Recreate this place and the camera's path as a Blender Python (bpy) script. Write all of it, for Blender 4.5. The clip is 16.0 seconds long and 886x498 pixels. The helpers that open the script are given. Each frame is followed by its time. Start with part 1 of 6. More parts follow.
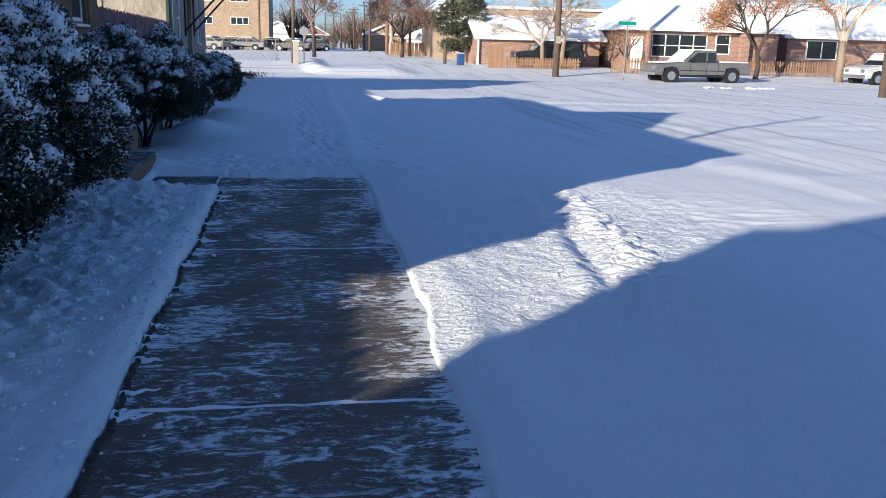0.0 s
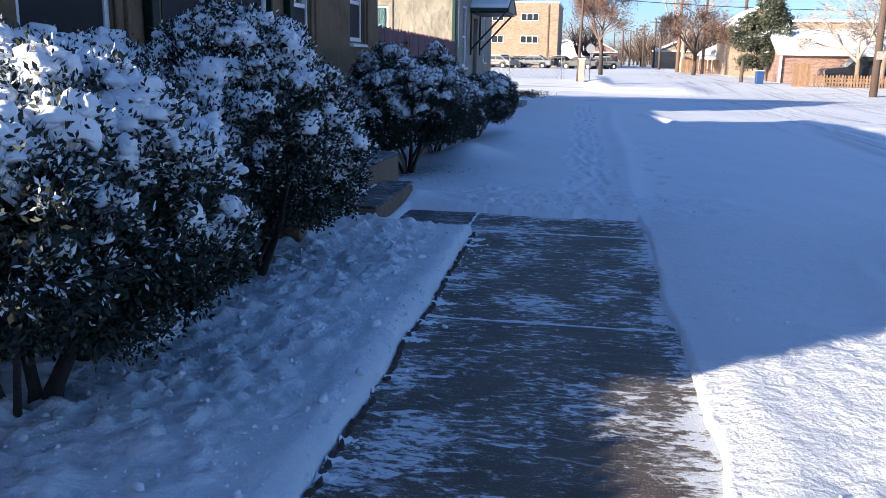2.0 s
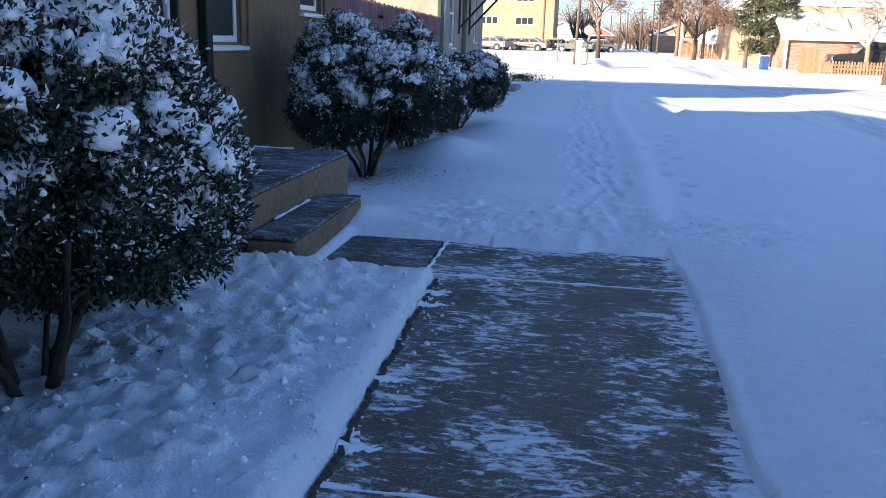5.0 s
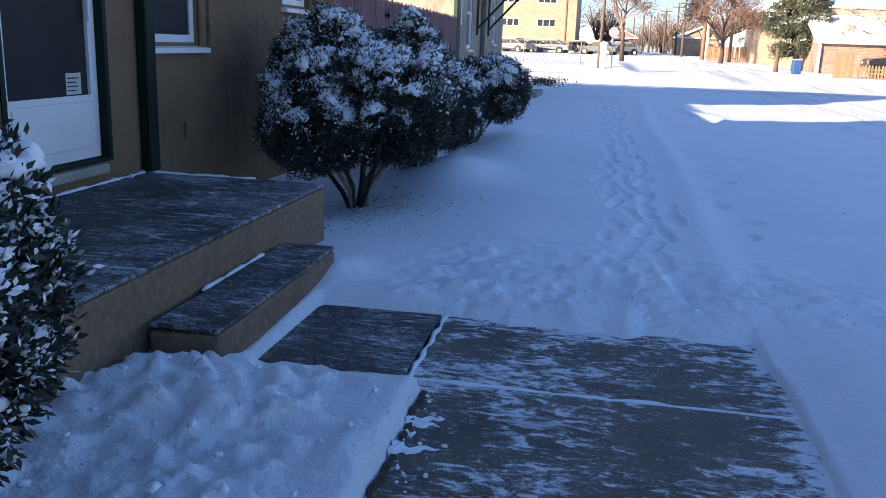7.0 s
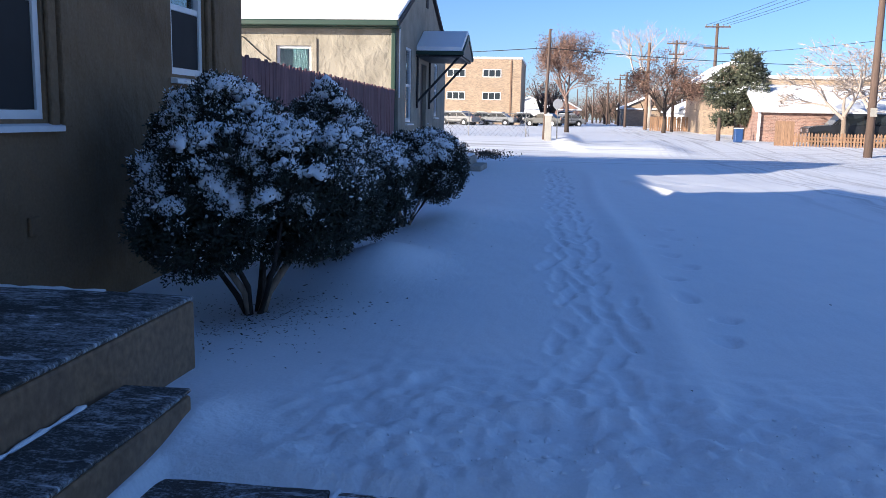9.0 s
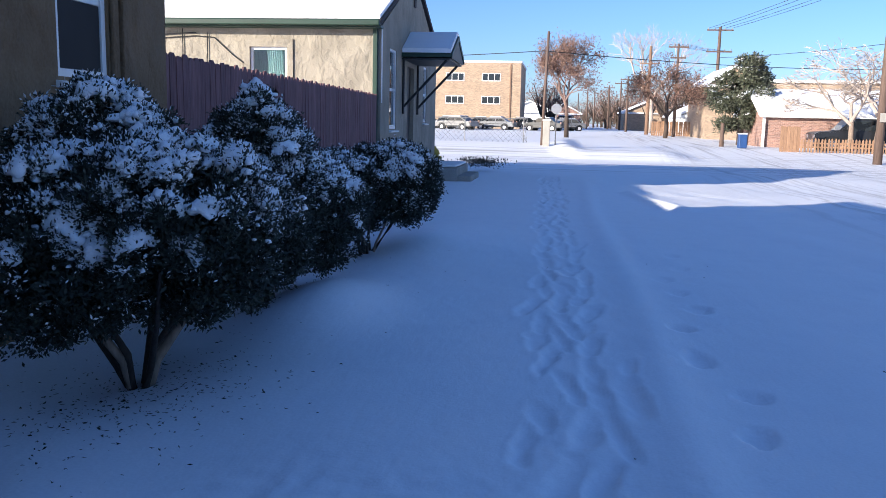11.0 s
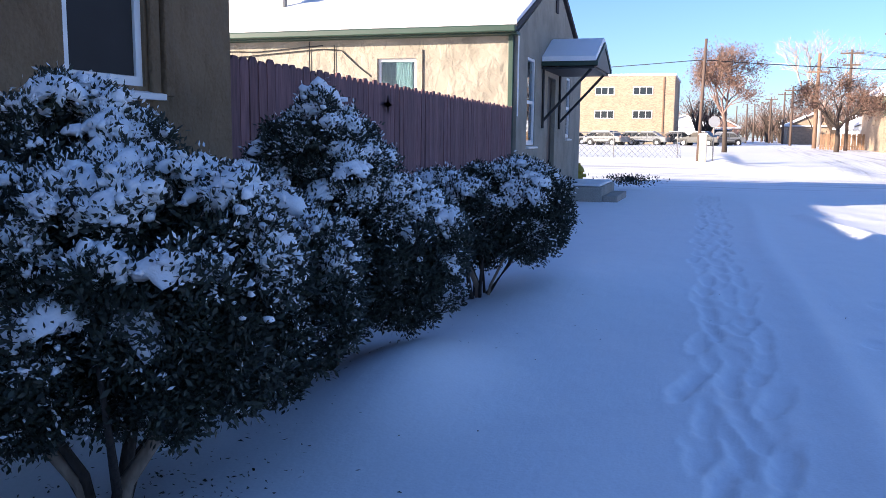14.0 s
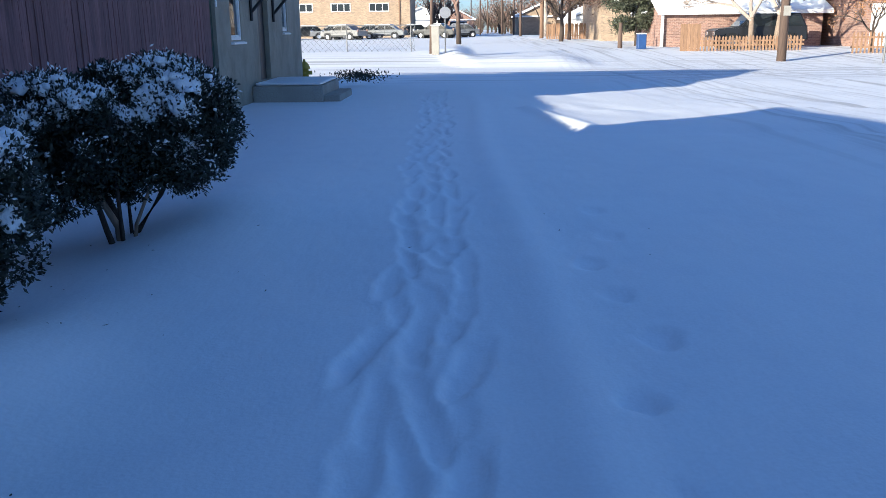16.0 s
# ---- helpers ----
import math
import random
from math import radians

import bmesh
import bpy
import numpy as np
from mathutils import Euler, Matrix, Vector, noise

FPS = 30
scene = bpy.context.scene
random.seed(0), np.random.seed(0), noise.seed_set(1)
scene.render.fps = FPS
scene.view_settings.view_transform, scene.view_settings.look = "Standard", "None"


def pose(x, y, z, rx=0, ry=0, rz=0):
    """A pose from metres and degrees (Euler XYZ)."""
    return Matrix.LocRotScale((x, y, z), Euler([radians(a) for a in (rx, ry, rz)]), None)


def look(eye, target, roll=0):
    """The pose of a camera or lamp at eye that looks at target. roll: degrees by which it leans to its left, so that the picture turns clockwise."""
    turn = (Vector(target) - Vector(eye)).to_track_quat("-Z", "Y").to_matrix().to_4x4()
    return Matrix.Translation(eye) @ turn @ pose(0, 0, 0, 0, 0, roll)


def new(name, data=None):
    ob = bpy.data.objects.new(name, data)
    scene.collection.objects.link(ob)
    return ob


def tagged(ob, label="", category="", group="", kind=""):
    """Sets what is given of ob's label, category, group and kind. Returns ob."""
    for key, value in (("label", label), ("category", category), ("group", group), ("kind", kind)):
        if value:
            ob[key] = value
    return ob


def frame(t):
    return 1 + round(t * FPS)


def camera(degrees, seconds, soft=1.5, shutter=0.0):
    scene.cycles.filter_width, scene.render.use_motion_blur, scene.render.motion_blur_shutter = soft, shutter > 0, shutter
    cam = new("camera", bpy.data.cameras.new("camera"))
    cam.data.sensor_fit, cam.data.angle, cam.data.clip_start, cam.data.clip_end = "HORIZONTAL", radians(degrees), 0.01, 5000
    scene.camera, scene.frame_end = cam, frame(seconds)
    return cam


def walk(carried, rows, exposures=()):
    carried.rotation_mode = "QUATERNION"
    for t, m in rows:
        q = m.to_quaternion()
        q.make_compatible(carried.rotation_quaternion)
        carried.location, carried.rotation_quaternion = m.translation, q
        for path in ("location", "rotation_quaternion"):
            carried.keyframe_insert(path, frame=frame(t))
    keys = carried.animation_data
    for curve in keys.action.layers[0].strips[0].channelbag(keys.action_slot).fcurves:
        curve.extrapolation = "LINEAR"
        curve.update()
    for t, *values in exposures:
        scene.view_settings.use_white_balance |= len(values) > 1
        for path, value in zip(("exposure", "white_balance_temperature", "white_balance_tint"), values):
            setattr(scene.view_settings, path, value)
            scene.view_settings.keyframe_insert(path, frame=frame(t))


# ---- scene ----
cam = camera(54.8, 16.0, soft=0.7)
PATH = [
    (0, (0.764, 0.268, 1.458), (1.072, 2.189, 0.998), 1.4),
    (0.5, (0.843, 0.636, 1.478), (0.992, 2.579, 1.025), 0.6),
    (1, (0.802, 1.017, 1.483), (0.901, 2.969, 1.059), 1.6),
    (1.5, (0.827, 1.341, 1.461), (0.813, 3.296, 1.037), 1.7),
    (2, (0.854, 1.68, 1.48), (0.527, 3.604, 1.045), 1.0),
    (2.5, (0.767, 2.075, 1.465), (0.421, 3.982, 0.97), 1.8),
    (3, (0.781, 2.456, 1.443), (0.471, 4.369, 0.949), 2.1),
    (3.5, (0.797, 2.886, 1.437), (0.456, 4.793, 0.941), 1.3),
    (4, (0.723, 3.252, 1.447), (0.423, 5.167, 0.955), 1.5),
    (4.2, (0.721, 3.382, 1.436), (0.439, 5.302, 0.951), 1.6),
    (6.3, (0.651, 5.17, 1.369), (0.257, 7.073, 0.898), 1.6),
    (6.5, (0.62, 5.325, 1.36), (0.219, 7.225, 0.884), 1.5),
    (7, (0.546, 5.697, 1.403), (0.194, 7.609, 0.931), 2.0),
    (7.5, (0.588, 6.02, 1.418), (0.248, 7.947, 1.003), 1.7),
    (8, (0.612, 6.321, 1.417), (0.26, 8.257, 1.059), 0.8),
    (8.5, (0.547, 6.677, 1.425), (0.241, 8.627, 1.101), 1.2),
    (9, (0.56, 6.969, 1.397), (0.308, 8.929, 1.091), 1.2),
    (9.2, (0.61, 7.175, 1.395), (0.376, 9.138, 1.09), 1.3),
    (11.3, (0.698, 8.575, 1.466), (0.43, 10.535, 1.173), 1.2),
    (11.5, (0.685, 8.686, 1.463), (0.403, 10.647, 1.19), 1.3),
    (12, (0.655, 8.961, 1.486), (0.378, 10.927, 1.244), 1.2),
    (12.5, (0.686, 9.306, 1.477), (0.351, 11.264, 1.243), 1.1),
    (13, (0.637, 9.55, 1.459), (0.082, 11.457, 1.228), 1.2),
    (13.5, (0.561, 9.825, 1.465), (-0.008, 11.727, 1.224), 1.3),
    (14, (0.609, 10.105, 1.432), (0.016, 11.997, 1.168), 0.5),
    (14.5, (0.704, 10.415, 1.434), (0.09, 12.294, 1.128), -0.3),
    (15, (0.702, 10.788, 1.405), (0.398, 12.723, 1.002), 0.8),
    (15.5, (0.777, 11.169, 1.374), (0.761, 13.113, 0.907), 1.1),
    (16, (0.937, 11.563, 1.38), (0.909, 13.5, 0.884), -0.7),
]
walk(cam, [(t, look(eye, target, roll)) for t, eye, target, roll in PATH],
     [(0.0, 0.86, 5050, 16), (1.0, 1.05, 5100, 15), (1.5, 1.08, 5050, 16), (2.0, 1.34, 5100, 18), (3.5, 1.58, 5250, 19), (6.5, 2.0, 5750, 18), (7.5, 1.40, 5150, 20), (9.0, 1.18, 5000, 19), (11.5, 1.28, 4950, 21),
      (12.5, 1.42, 5000, 24), (14.5, 1.66, 5250, 23), (15.5, 1.31, 4900, 12), (16.0, 1.26, 4900, 13)])

# ---- world, sun, exposure ----
SUN_RUN, SUN_RISE = (2.85, 2.62), 1.0          # a thing 1 m high throws its shadow this far east and north
SUN_EL = math.atan2(1.0, math.hypot(*SUN_RUN))
SUN_AZ = math.atan2(-SUN_RUN[0], -SUN_RUN[1])  # compass bearing of the sun, clockwise from +y

world = bpy.data.worlds.new("world")
scene.world = world
world.use_nodes = True
wn = world.node_tree
sky = wn.nodes.new("ShaderNodeTexSky")
sky.sky_type = "NISHITA"
sky.sun_disc = False
sky.sun_elevation = SUN_EL
sky.sun_rotation = SUN_AZ
sky.altitude = 1600.0
sky.air_density, sky.dust_density, sky.ozone_density = 1.0, 2.1, 2.4
wn.nodes["Background"].inputs["Strength"].default_value = 0.064
wn.links.new(sky.outputs[0], wn.nodes["Background"].inputs["Color"])

sun_data = bpy.data.lights.new("sun", "SUN")
sun_data.energy, sun_data.angle, sun_data.color = 4.6, radians(0.55), (1.0, 0.79, 0.46)
sun = new("sun", sun_data)
sun.matrix_world = look((-30, -30, 30), (-30 + SUN_RUN[0] * 10, -30 + SUN_RUN[1] * 10, 20))

# ---- materials ----
def material(name, colour, rough=0.7, metal=0.0, bump=0.0, scale=20.0, vary=0.15, stain=None, stain_scale=2.0, stain_amount=0.5,
             stretch=(1, 1, 1), island=0.0, spec=0.5, objrand=0.0):
    """Paint, stucco, wood and the like: a base colour broken by grain and by larger stains, with fine relief."""
    m = bpy.data.materials.new(name)
    m.use_nodes = True
    n, l = m.node_tree.nodes, m.node_tree.links
    b = n["Principled BSDF"]
    b.inputs["Roughness"].default_value, b.inputs["Metallic"].default_value = rough, metal
    b.inputs["Specular IOR Level"].default_value = spec
    geo = n.new("ShaderNodeNewGeometry")
    mapping = n.new("ShaderNodeMapping")
    mapping.inputs["Scale"].default_value = stretch
    l.new(geo.outputs["Position"], mapping.inputs["Vector"])
    grain = n.new("ShaderNodeTexNoise")
    grain.inputs["Scale"].default_value, grain.inputs["Detail"].default_value = scale, 5
    l.new(mapping.outputs[0], grain.inputs["Vector"])
    big = n.new("ShaderNodeTexNoise")
    big.inputs["Scale"].default_value, big.inputs["Detail"].default_value = stain_scale, 4
    l.new(mapping.outputs[0], big.inputs["Vector"])
    lo = n.new("ShaderNodeMapRange")
    lo.inputs["From Min"].default_value, lo.inputs["From Max"].default_value = 0.3, 0.7
    lo.inputs["To Min"].default_value, lo.inputs["To Max"].default_value = 1 - vary, 1 + vary
    l.new(grain.outputs["Fac"], lo.inputs["Value"])
    mix = n.new("ShaderNodeMix")
    mix.data_type = "RGBA"
    mix.inputs["A"].default_value = (*colour, 1)
    mix.inputs["B"].default_value = (*(stain or [c * 0.7 for c in colour]), 1)
    st = n.new("ShaderNodeMapRange")
    st.inputs["From Min"].default_value, st.inputs["From Max"].default_value = 0.45, 0.7
    st.inputs["To Max"].default_value = stain_amount
    l.new(big.outputs["Fac"], st.inputs["Value"])
    l.new(st.outputs[0], mix.inputs["Factor"])
    mul = n.new("ShaderNodeVectorMath")
    mul.operation = "SCALE"
    l.new(mix.outputs["Result"], mul.inputs[0])
    l.new(lo.outputs[0], mul.inputs["Scale"])
    last = mul.outputs[0]
    for amount, source in ((island, "i"), (objrand, "o")):
        if amount:
            r = n.new("ShaderNodeMapRange")
            r.inputs["To Min"].default_value, r.inputs["To Max"].default_value = 1 - amount, 1 + amount
            if source == "i":
                l.new(geo.outputs["Random Per Island"], r.inputs["Value"])
            else:
                l.new(n.new("ShaderNodeObjectInfo").outputs["Random"], r.inputs["Value"])
            mul2 = n.new("ShaderNodeVectorMath")
            mul2.operation = "SCALE"
            l.new(last, mul2.inputs[0])
            l.new(r.outputs[0], mul2.inputs["Scale"])
            last = mul2.outputs[0]
    l.new(last, b.inputs["Base Color"])
    if bump:
        bp = n.new("ShaderNodeBump")
        bp.inputs["Strength"].default_value, bp.inputs["Distance"].default_value = bump, 0.02
        l.new(grain.outputs["Fac"], bp.inputs["Height"])
        l.new(bp.outputs[0], b.inputs["Normal"])
    return m


def stucco(name, colour, bump=1.15):
    """Trowelled stucco: ridges of torn plaster over a soft stain."""
    m = material(name, colour, 0.9, bump=0.25, scale=45, vary=0.1, stain=[c * 0.72 for c in colour], stain_scale=1.6, stain_amount=0.9, spec=0.2)
    n, l = m.node_tree.nodes, m.node_tree.links
    tex = n.new("ShaderNodeTexNoise")
    tex.inputs["Scale"].default_value, tex.inputs["Detail"].default_value, tex.inputs["Distortion"].default_value = 4.0, 7, 0.25
    geo = n["Geometry"]
    mp = n.new("ShaderNodeMapping")
    mp.inputs["Scale"].default_value = (1, 1, 0.8)
    l.new(geo.outputs["Position"], mp.inputs["Vector"])
    l.new(mp.outputs[0], tex.inputs["Vector"])
    ramp = n.new("ShaderNodeValToRGB")
    ramp.color_ramp.elements[0].position, ramp.color_ramp.elements[1].position = 0.42, 0.66
    l.new(tex.outputs["Fac"], ramp.inputs["Fac"])
    old = n["Bump"]
    bp = n.new("ShaderNodeBump")
    bp.inputs["Strength"].default_value, bp.inputs["Distance"].default_value = bump, 0.02
    l.new(ramp.outputs["Color"], bp.inputs["Height"])
    l.new(old.outputs[0], bp.inputs["Normal"])
    l.new(bp.outputs[0], n["Principled BSDF"].inputs["Normal"])
    return m


def snow_material(name, grain=60.0, bump=0.09):
    m = material(name, (0.86, 0.875, 0.90), 0.6, bump=bump, scale=grain, vary=0.03, stain=(0.80, 0.82, 0.86), stain_scale=3.0, stain_amount=0.4, spec=0.25)
    n, l = m.node_tree.nodes, m.node_tree.links
    b = n["Principled BSDF"]
    tex = n.new("ShaderNodeTexNoise")
    tex.inputs["Scale"].default_value, tex.inputs["Detail"].default_value = 7.0, 6
    mp = n.new("ShaderNodeMapping")
    mp.inputs["Scale"].default_value, mp.inputs["Rotation"].default_value = (1.0, 0.45, 1.0), (0, 0, radians(-20))
    l.new(n["Geometry"].outputs["Position"], mp.inputs["Vector"])
    l.new(mp.outputs[0], tex.inputs["Vector"])
    bp = n.new("ShaderNodeBump")
    bp.inputs["Strength"].default_value, bp.inputs["Distance"].default_value = 0.26, 0.03
    l.new(tex.outputs["Fac"], bp.inputs["Height"])
    l.new(n["Bump"].outputs[0], bp.inputs["Normal"])
    l.new(bp.outputs[0], b.inputs["Normal"])
    return m


def brushed_concrete(name, colour=(0.125, 0.10, 0.077), lo=1.18, hi=1.29, feather=True):
    """Dark damp concrete swept of snow: short curved wisps, a grain of frost in patches, and snow blown in at the edge."""
    m = material(name, colour, 0.62, bump=0.35, scale=110, vary=0.3, stain=[c * 0.5 for c in colour], stain_scale=2.5, stain_amount=0.8, spec=0.35)
    n, l = m.node_tree.nodes, m.node_tree.links
    b = n["Principled BSDF"]
    pos = n["Geometry"].outputs["Position"]

    def field(scale, detail, rough, distort, stretch=(1, 1, 1), turn=0.0):
        mp = n.new("ShaderNodeMapping")
        mp.inputs["Scale"].default_value, mp.inputs["Rotation"].default_value = stretch, (0, 0, radians(turn))
        l.new(pos, mp.inputs["Vector"])
        t = n.new("ShaderNodeTexNoise")
        for key, val in (("Scale", scale), ("Detail", detail), ("Roughness", rough), ("Distortion", distort)):
            t.inputs[key].default_value = val
        l.new(mp.outputs[0], t.inputs["Vector"])
        return t.outputs["Fac"]

    def sum_of(x, k, y):
        t = n.new("ShaderNodeMath")
        t.operation = "MULTIPLY_ADD"
        l.new(x, t.inputs[0])
        t.inputs[1].default_value = k
        l.new(y, t.inputs[2])
        return t.outputs[0]

    def between(x, f0, f1, t1=1.0):
        t = n.new("ShaderNodeMapRange")
        t.inputs["From Min"].default_value, t.inputs["From Max"].default_value, t.inputs["To Max"].default_value = f0, f1, t1
        l.new(x, t.inputs["Value"])
        return t.outputs[0]

    def most(x, y):
        t = n.new("ShaderNodeMath")
        t.operation = "MAXIMUM"
        l.new(x, t.inputs[0])
        l.new(y, t.inputs[1])
        return t.outputs[0]

    wisp = field(2.3, 7, 0.68, 1.5, (1.9, 4.3, 1), -13)
    long_wisp = field(1.4, 9, 0.7, 1.2, (2.2, 8.0, 1), -9)
    patch = field(1.7, 3, 0.5, 0.4)
    grain = field(75.0, 3, 0.6, 0.0)
    clot = field(24.0, 4, 0.6, 0.6, (0.7, 1.3, 1))
    sep = n.new("ShaderNodeSeparateXYZ")
    l.new(pos, sep.inputs[0])
    blown = sum_of(patch, 0.62, wisp)
    if feather:
        blown = sum_of(most(between(sep.outputs["X"], 1.24, 1.5), between(sep.outputs["Y"], 9.55, 10.35)), 0.28, blown)
    thick = sum_of(clot, 0.55, sum_of(grain, 0.12, blown))
    snow = between(thick, lo, hi)
    lines = between(sum_of(clot, 0.3, sum_of(patch, 0.25, long_wisp)), 0.83, 0.93, 0.7)
    frost = between(sum_of(grain, 0.9, sum_of(clot, 0.45, blown)), 1.46, 1.76, 0.42)
    cover = most(most(snow, lines), frost)
    mix = n.new("ShaderNodeMix")
    mix.data_type = "RGBA"
    l.new(b.inputs["Base Color"].links[0].from_socket, mix.inputs["A"])
    mix.inputs["B"].default_value = (0.80, 0.82, 0.85, 1)
    l.new(cover, mix.inputs["Factor"])
    l.new(mix.outputs["Result"], b.inputs["Base Color"])
    bp = n.new("ShaderNodeBump")
    bp.inputs["Strength"].default_value, bp.inputs["Distance"].default_value = 0.6, 0.012
    l.new(cover, bp.inputs["Height"])
    l.new(n["Bump"].outputs[0], bp.inputs["Normal"])
    l.new(bp.outputs[0], b.inputs["Normal"])
    return m


def brickwork(name, colour, mortar, dark):
    """Coursed brick on walls that face along x or y, each brick of a slightly different burn."""
    m = material(name, colour, 0.9, bump=0.2, scale=12, vary=0.18, stain=dark, stain_scale=0.9)
    n, l = m.node_tree.nodes, m.node_tree.links
    b = n["Principled BSDF"]
    sep, com = n.new("ShaderNodeSeparateXYZ"), n.new("ShaderNodeCombineXYZ")
    l.new(n["Geometry"].outputs["Position"], sep.inputs[0])
    add = n.new("ShaderNodeMath")
    l.new(sep.outputs["X"], add.inputs[0])
    l.new(sep.outputs["Y"], add.inputs[1])
    l.new(add.outputs[0], com.inputs["X"])
    l.new(sep.outputs["Z"], com.inputs["Y"])
    tex = n.new("ShaderNodeTexBrick")
    for key, val in (("Scale", 1.0), ("Brick Width", 0.24), ("Row Height", 0.085), ("Mortar Size", 0.011)):
        tex.inputs[key].default_value = val
    tex.inputs["Color1"].default_value, tex.inputs["Color2"].default_value, tex.inputs["Mortar"].default_value = (1.25, 1.2, 1.15, 1), (0.72, 0.72, 0.74, 1), (*mortar, 1)
    l.new(com.outputs[0], tex.inputs["Vector"])
    mul = n.new("ShaderNodeVectorMath")
    mul.operation = "MULTIPLY"
    l.new(b.inputs["Base Color"].links[0].from_socket, mul.inputs[0])
    l.new(tex.outputs["Color"], mul.inputs[1])
    l.new(mul.outputs[0], b.inputs["Base Color"])
    return m


def glass_dark(name, tint=(0.02, 0.025, 0.03)):
    m = material(name, tint, 0.05, vary=0.05, spec=0.6)
    return m


SNOW = snow_material("snow")
def packed_snow(name):
    """Snow on the open street: grey wheel-packed streaks along the two roads."""
    m = snow_material(name)
    n, l = m.node_tree.nodes, m.node_tree.links
    b = n["Principled BSDF"]
    pos = n["Geometry"].outputs["Position"]
    sep = n.new("ShaderNodeSeparateXYZ")
    l.new(pos, sep.inputs[0])
    total = None
    for stretch, axis, a0, a1, lim in (((2.4, 0.06, 1), "X", 4.6, 6.5, None), ((0.05, 1.6, 1), "Y", 36.0, 38.0, 51.0)):
        mp = n.new("ShaderNodeMapping")
        mp.inputs["Scale"].default_value = stretch
        mp.inputs["Rotation"].default_value = (0, 0, radians(-6 if axis == "X" else 3))
        l.new(pos, mp.inputs["Vector"])
        t = n.new("ShaderNodeTexNoise")
        t.inputs["Scale"].default_value, t.inputs["Detail"].default_value = 1.5, 6
        l.new(mp.outputs[0], t.inputs["Vector"])
        r = n.new("ShaderNodeMapRange")
        r.inputs["From Min"].default_value, r.inputs["From Max"].default_value, r.inputs["To Max"].default_value = 0.5, 0.72, 0.8
        l.new(t.outputs["Fac"], r.inputs["Value"])
        e = n.new("ShaderNodeMapRange")
        e.inputs["From Min"].default_value, e.inputs["From Max"].default_value = a0, a1
        l.new(sep.outputs[axis], e.inputs["Value"])
        p = n.new("ShaderNodeMath")
        p.operation = "MULTIPLY"
        l.new(r.outputs[0], p.inputs[0])
        l.new(e.outputs[0], p.inputs[1])
        out = p.outputs[0]
        if lim:
            e2 = n.new("ShaderNodeMapRange")
            e2.inputs["From Min"].default_value, e2.inputs["From Max"].default_value = lim + 3, lim
            l.new(sep.outputs[axis], e2.inputs["Value"])
            p2 = n.new("ShaderNodeMath")
            p2.operation = "MULTIPLY"
            l.new(out, p2.inputs[0])
            l.new(e2.outputs[0], p2.inputs[1])
            out = p2.outputs[0]
        if total:
            mx = n.new("ShaderNodeMath")
            mx.operation = "MAXIMUM"
            l.new(total, mx.inputs[0])
            l.new(out, mx.inputs[1])
            out = mx.outputs[0]
        total = out
    mix = n.new("ShaderNodeMix")
    mix.data_type = "RGBA"
    l.new(b.inputs["Base Color"].links[0].from_socket, mix.inputs["A"])
    mix.inputs["B"].default_value = (0.40, 0.395, 0.40, 1)
    l.new(total, mix.inputs["Factor"])
    l.new(mix.outputs["Result"], b.inputs["Base Color"])
    # crumbly where the broom and the ruts have churned it, smooth farther up the street
    crumb = n.new("ShaderNodeTexNoise")
    crumb.inputs["Scale"].default_value, crumb.inputs["Detail"].default_value, crumb.inputs["Roughness"].default_value = 17.0, 7, 0.62
    l.new(pos, crumb.inputs["Vector"])
    near = n.new("ShaderNodeMapRange")
    near.inputs["From Min"].default_value, near.inputs["From Max"].default_value, near.inputs["To Max"].default_value = 11.4, 9.4, 0.75
    l.new(sep.outputs["Y"], near.inputs["Value"])
    side = n.new("ShaderNodeMapRange")
    side.inputs["From Min"].default_value, side.inputs["From Max"].default_value = 4.6, 3.2
    l.new(sep.outputs["X"], side.inputs["Value"])
    both = n.new("ShaderNodeMath")
    both.operation = "MULTIPLY"
    l.new(near.outputs[0], both.inputs[0])
    l.new(side.outputs[0], both.inputs[1])
    bp = n.new("ShaderNodeBump")
    bp.inputs["Distance"].default_value = 0.05
    l.new(both.outputs[0], bp.inputs["Strength"])
    l.new(crumb.outputs["Fac"], bp.inputs["Height"])
    l.new(b.inputs["Normal"].links[0].from_socket, bp.inputs["Normal"])
    l.new(bp.outputs[0], b.inputs["Normal"])
    return m


GROUND_SNOW = packed_snow("street_snow")
SNOW_BUSH = snow_material("bush_snow", 90.0, 0.25)
CONCRETE = brushed_concrete("swept_concrete")
STUCCO_TAN = stucco("tan_stucco", (0.205, 0.143, 0.083))
STUCCO_CREAM = stucco("cream_stucco", (0.33, 0.297, 0.235), 1.1)
STOOP_SIDE = material("stoop_side_paint", (0.19, 0.128, 0.075), 0.85, bump=0.3, scale=25, vary=0.25, stain=(0.12, 0.085, 0.06), stain_scale=2.2, stain_amount=0.5)
STOOP_TOP = brushed_concrete("swept_stoop", (0.05, 0.051, 0.049), 1.32, 1.46, False)
CONCRETE_DARK = brushed_concrete("swept_slab", (0.075, 0.064, 0.055), 1.27, 1.42, False)
WHITE = material("white_vinyl", (0.78, 0.78, 0.77), 0.45, vary=0.03, stain=(0.62, 0.61, 0.58), stain_amount=0.3)
GREEN = material("dark_green_paint", (0.012, 0.04, 0.024), 0.5, vary=0.12)
# black for painted parts, and for boards that stand in for deep shade
BLACK = material("black_paint_and_shade", (0.012, 0.013, 0.014), 0.5, vary=0.1)
CONCRETE_PALE = material("pale_concrete", (0.36, 0.34, 0.30), 0.9, bump=0.3, scale=40, stain=(0.2, 0.18, 0.15))
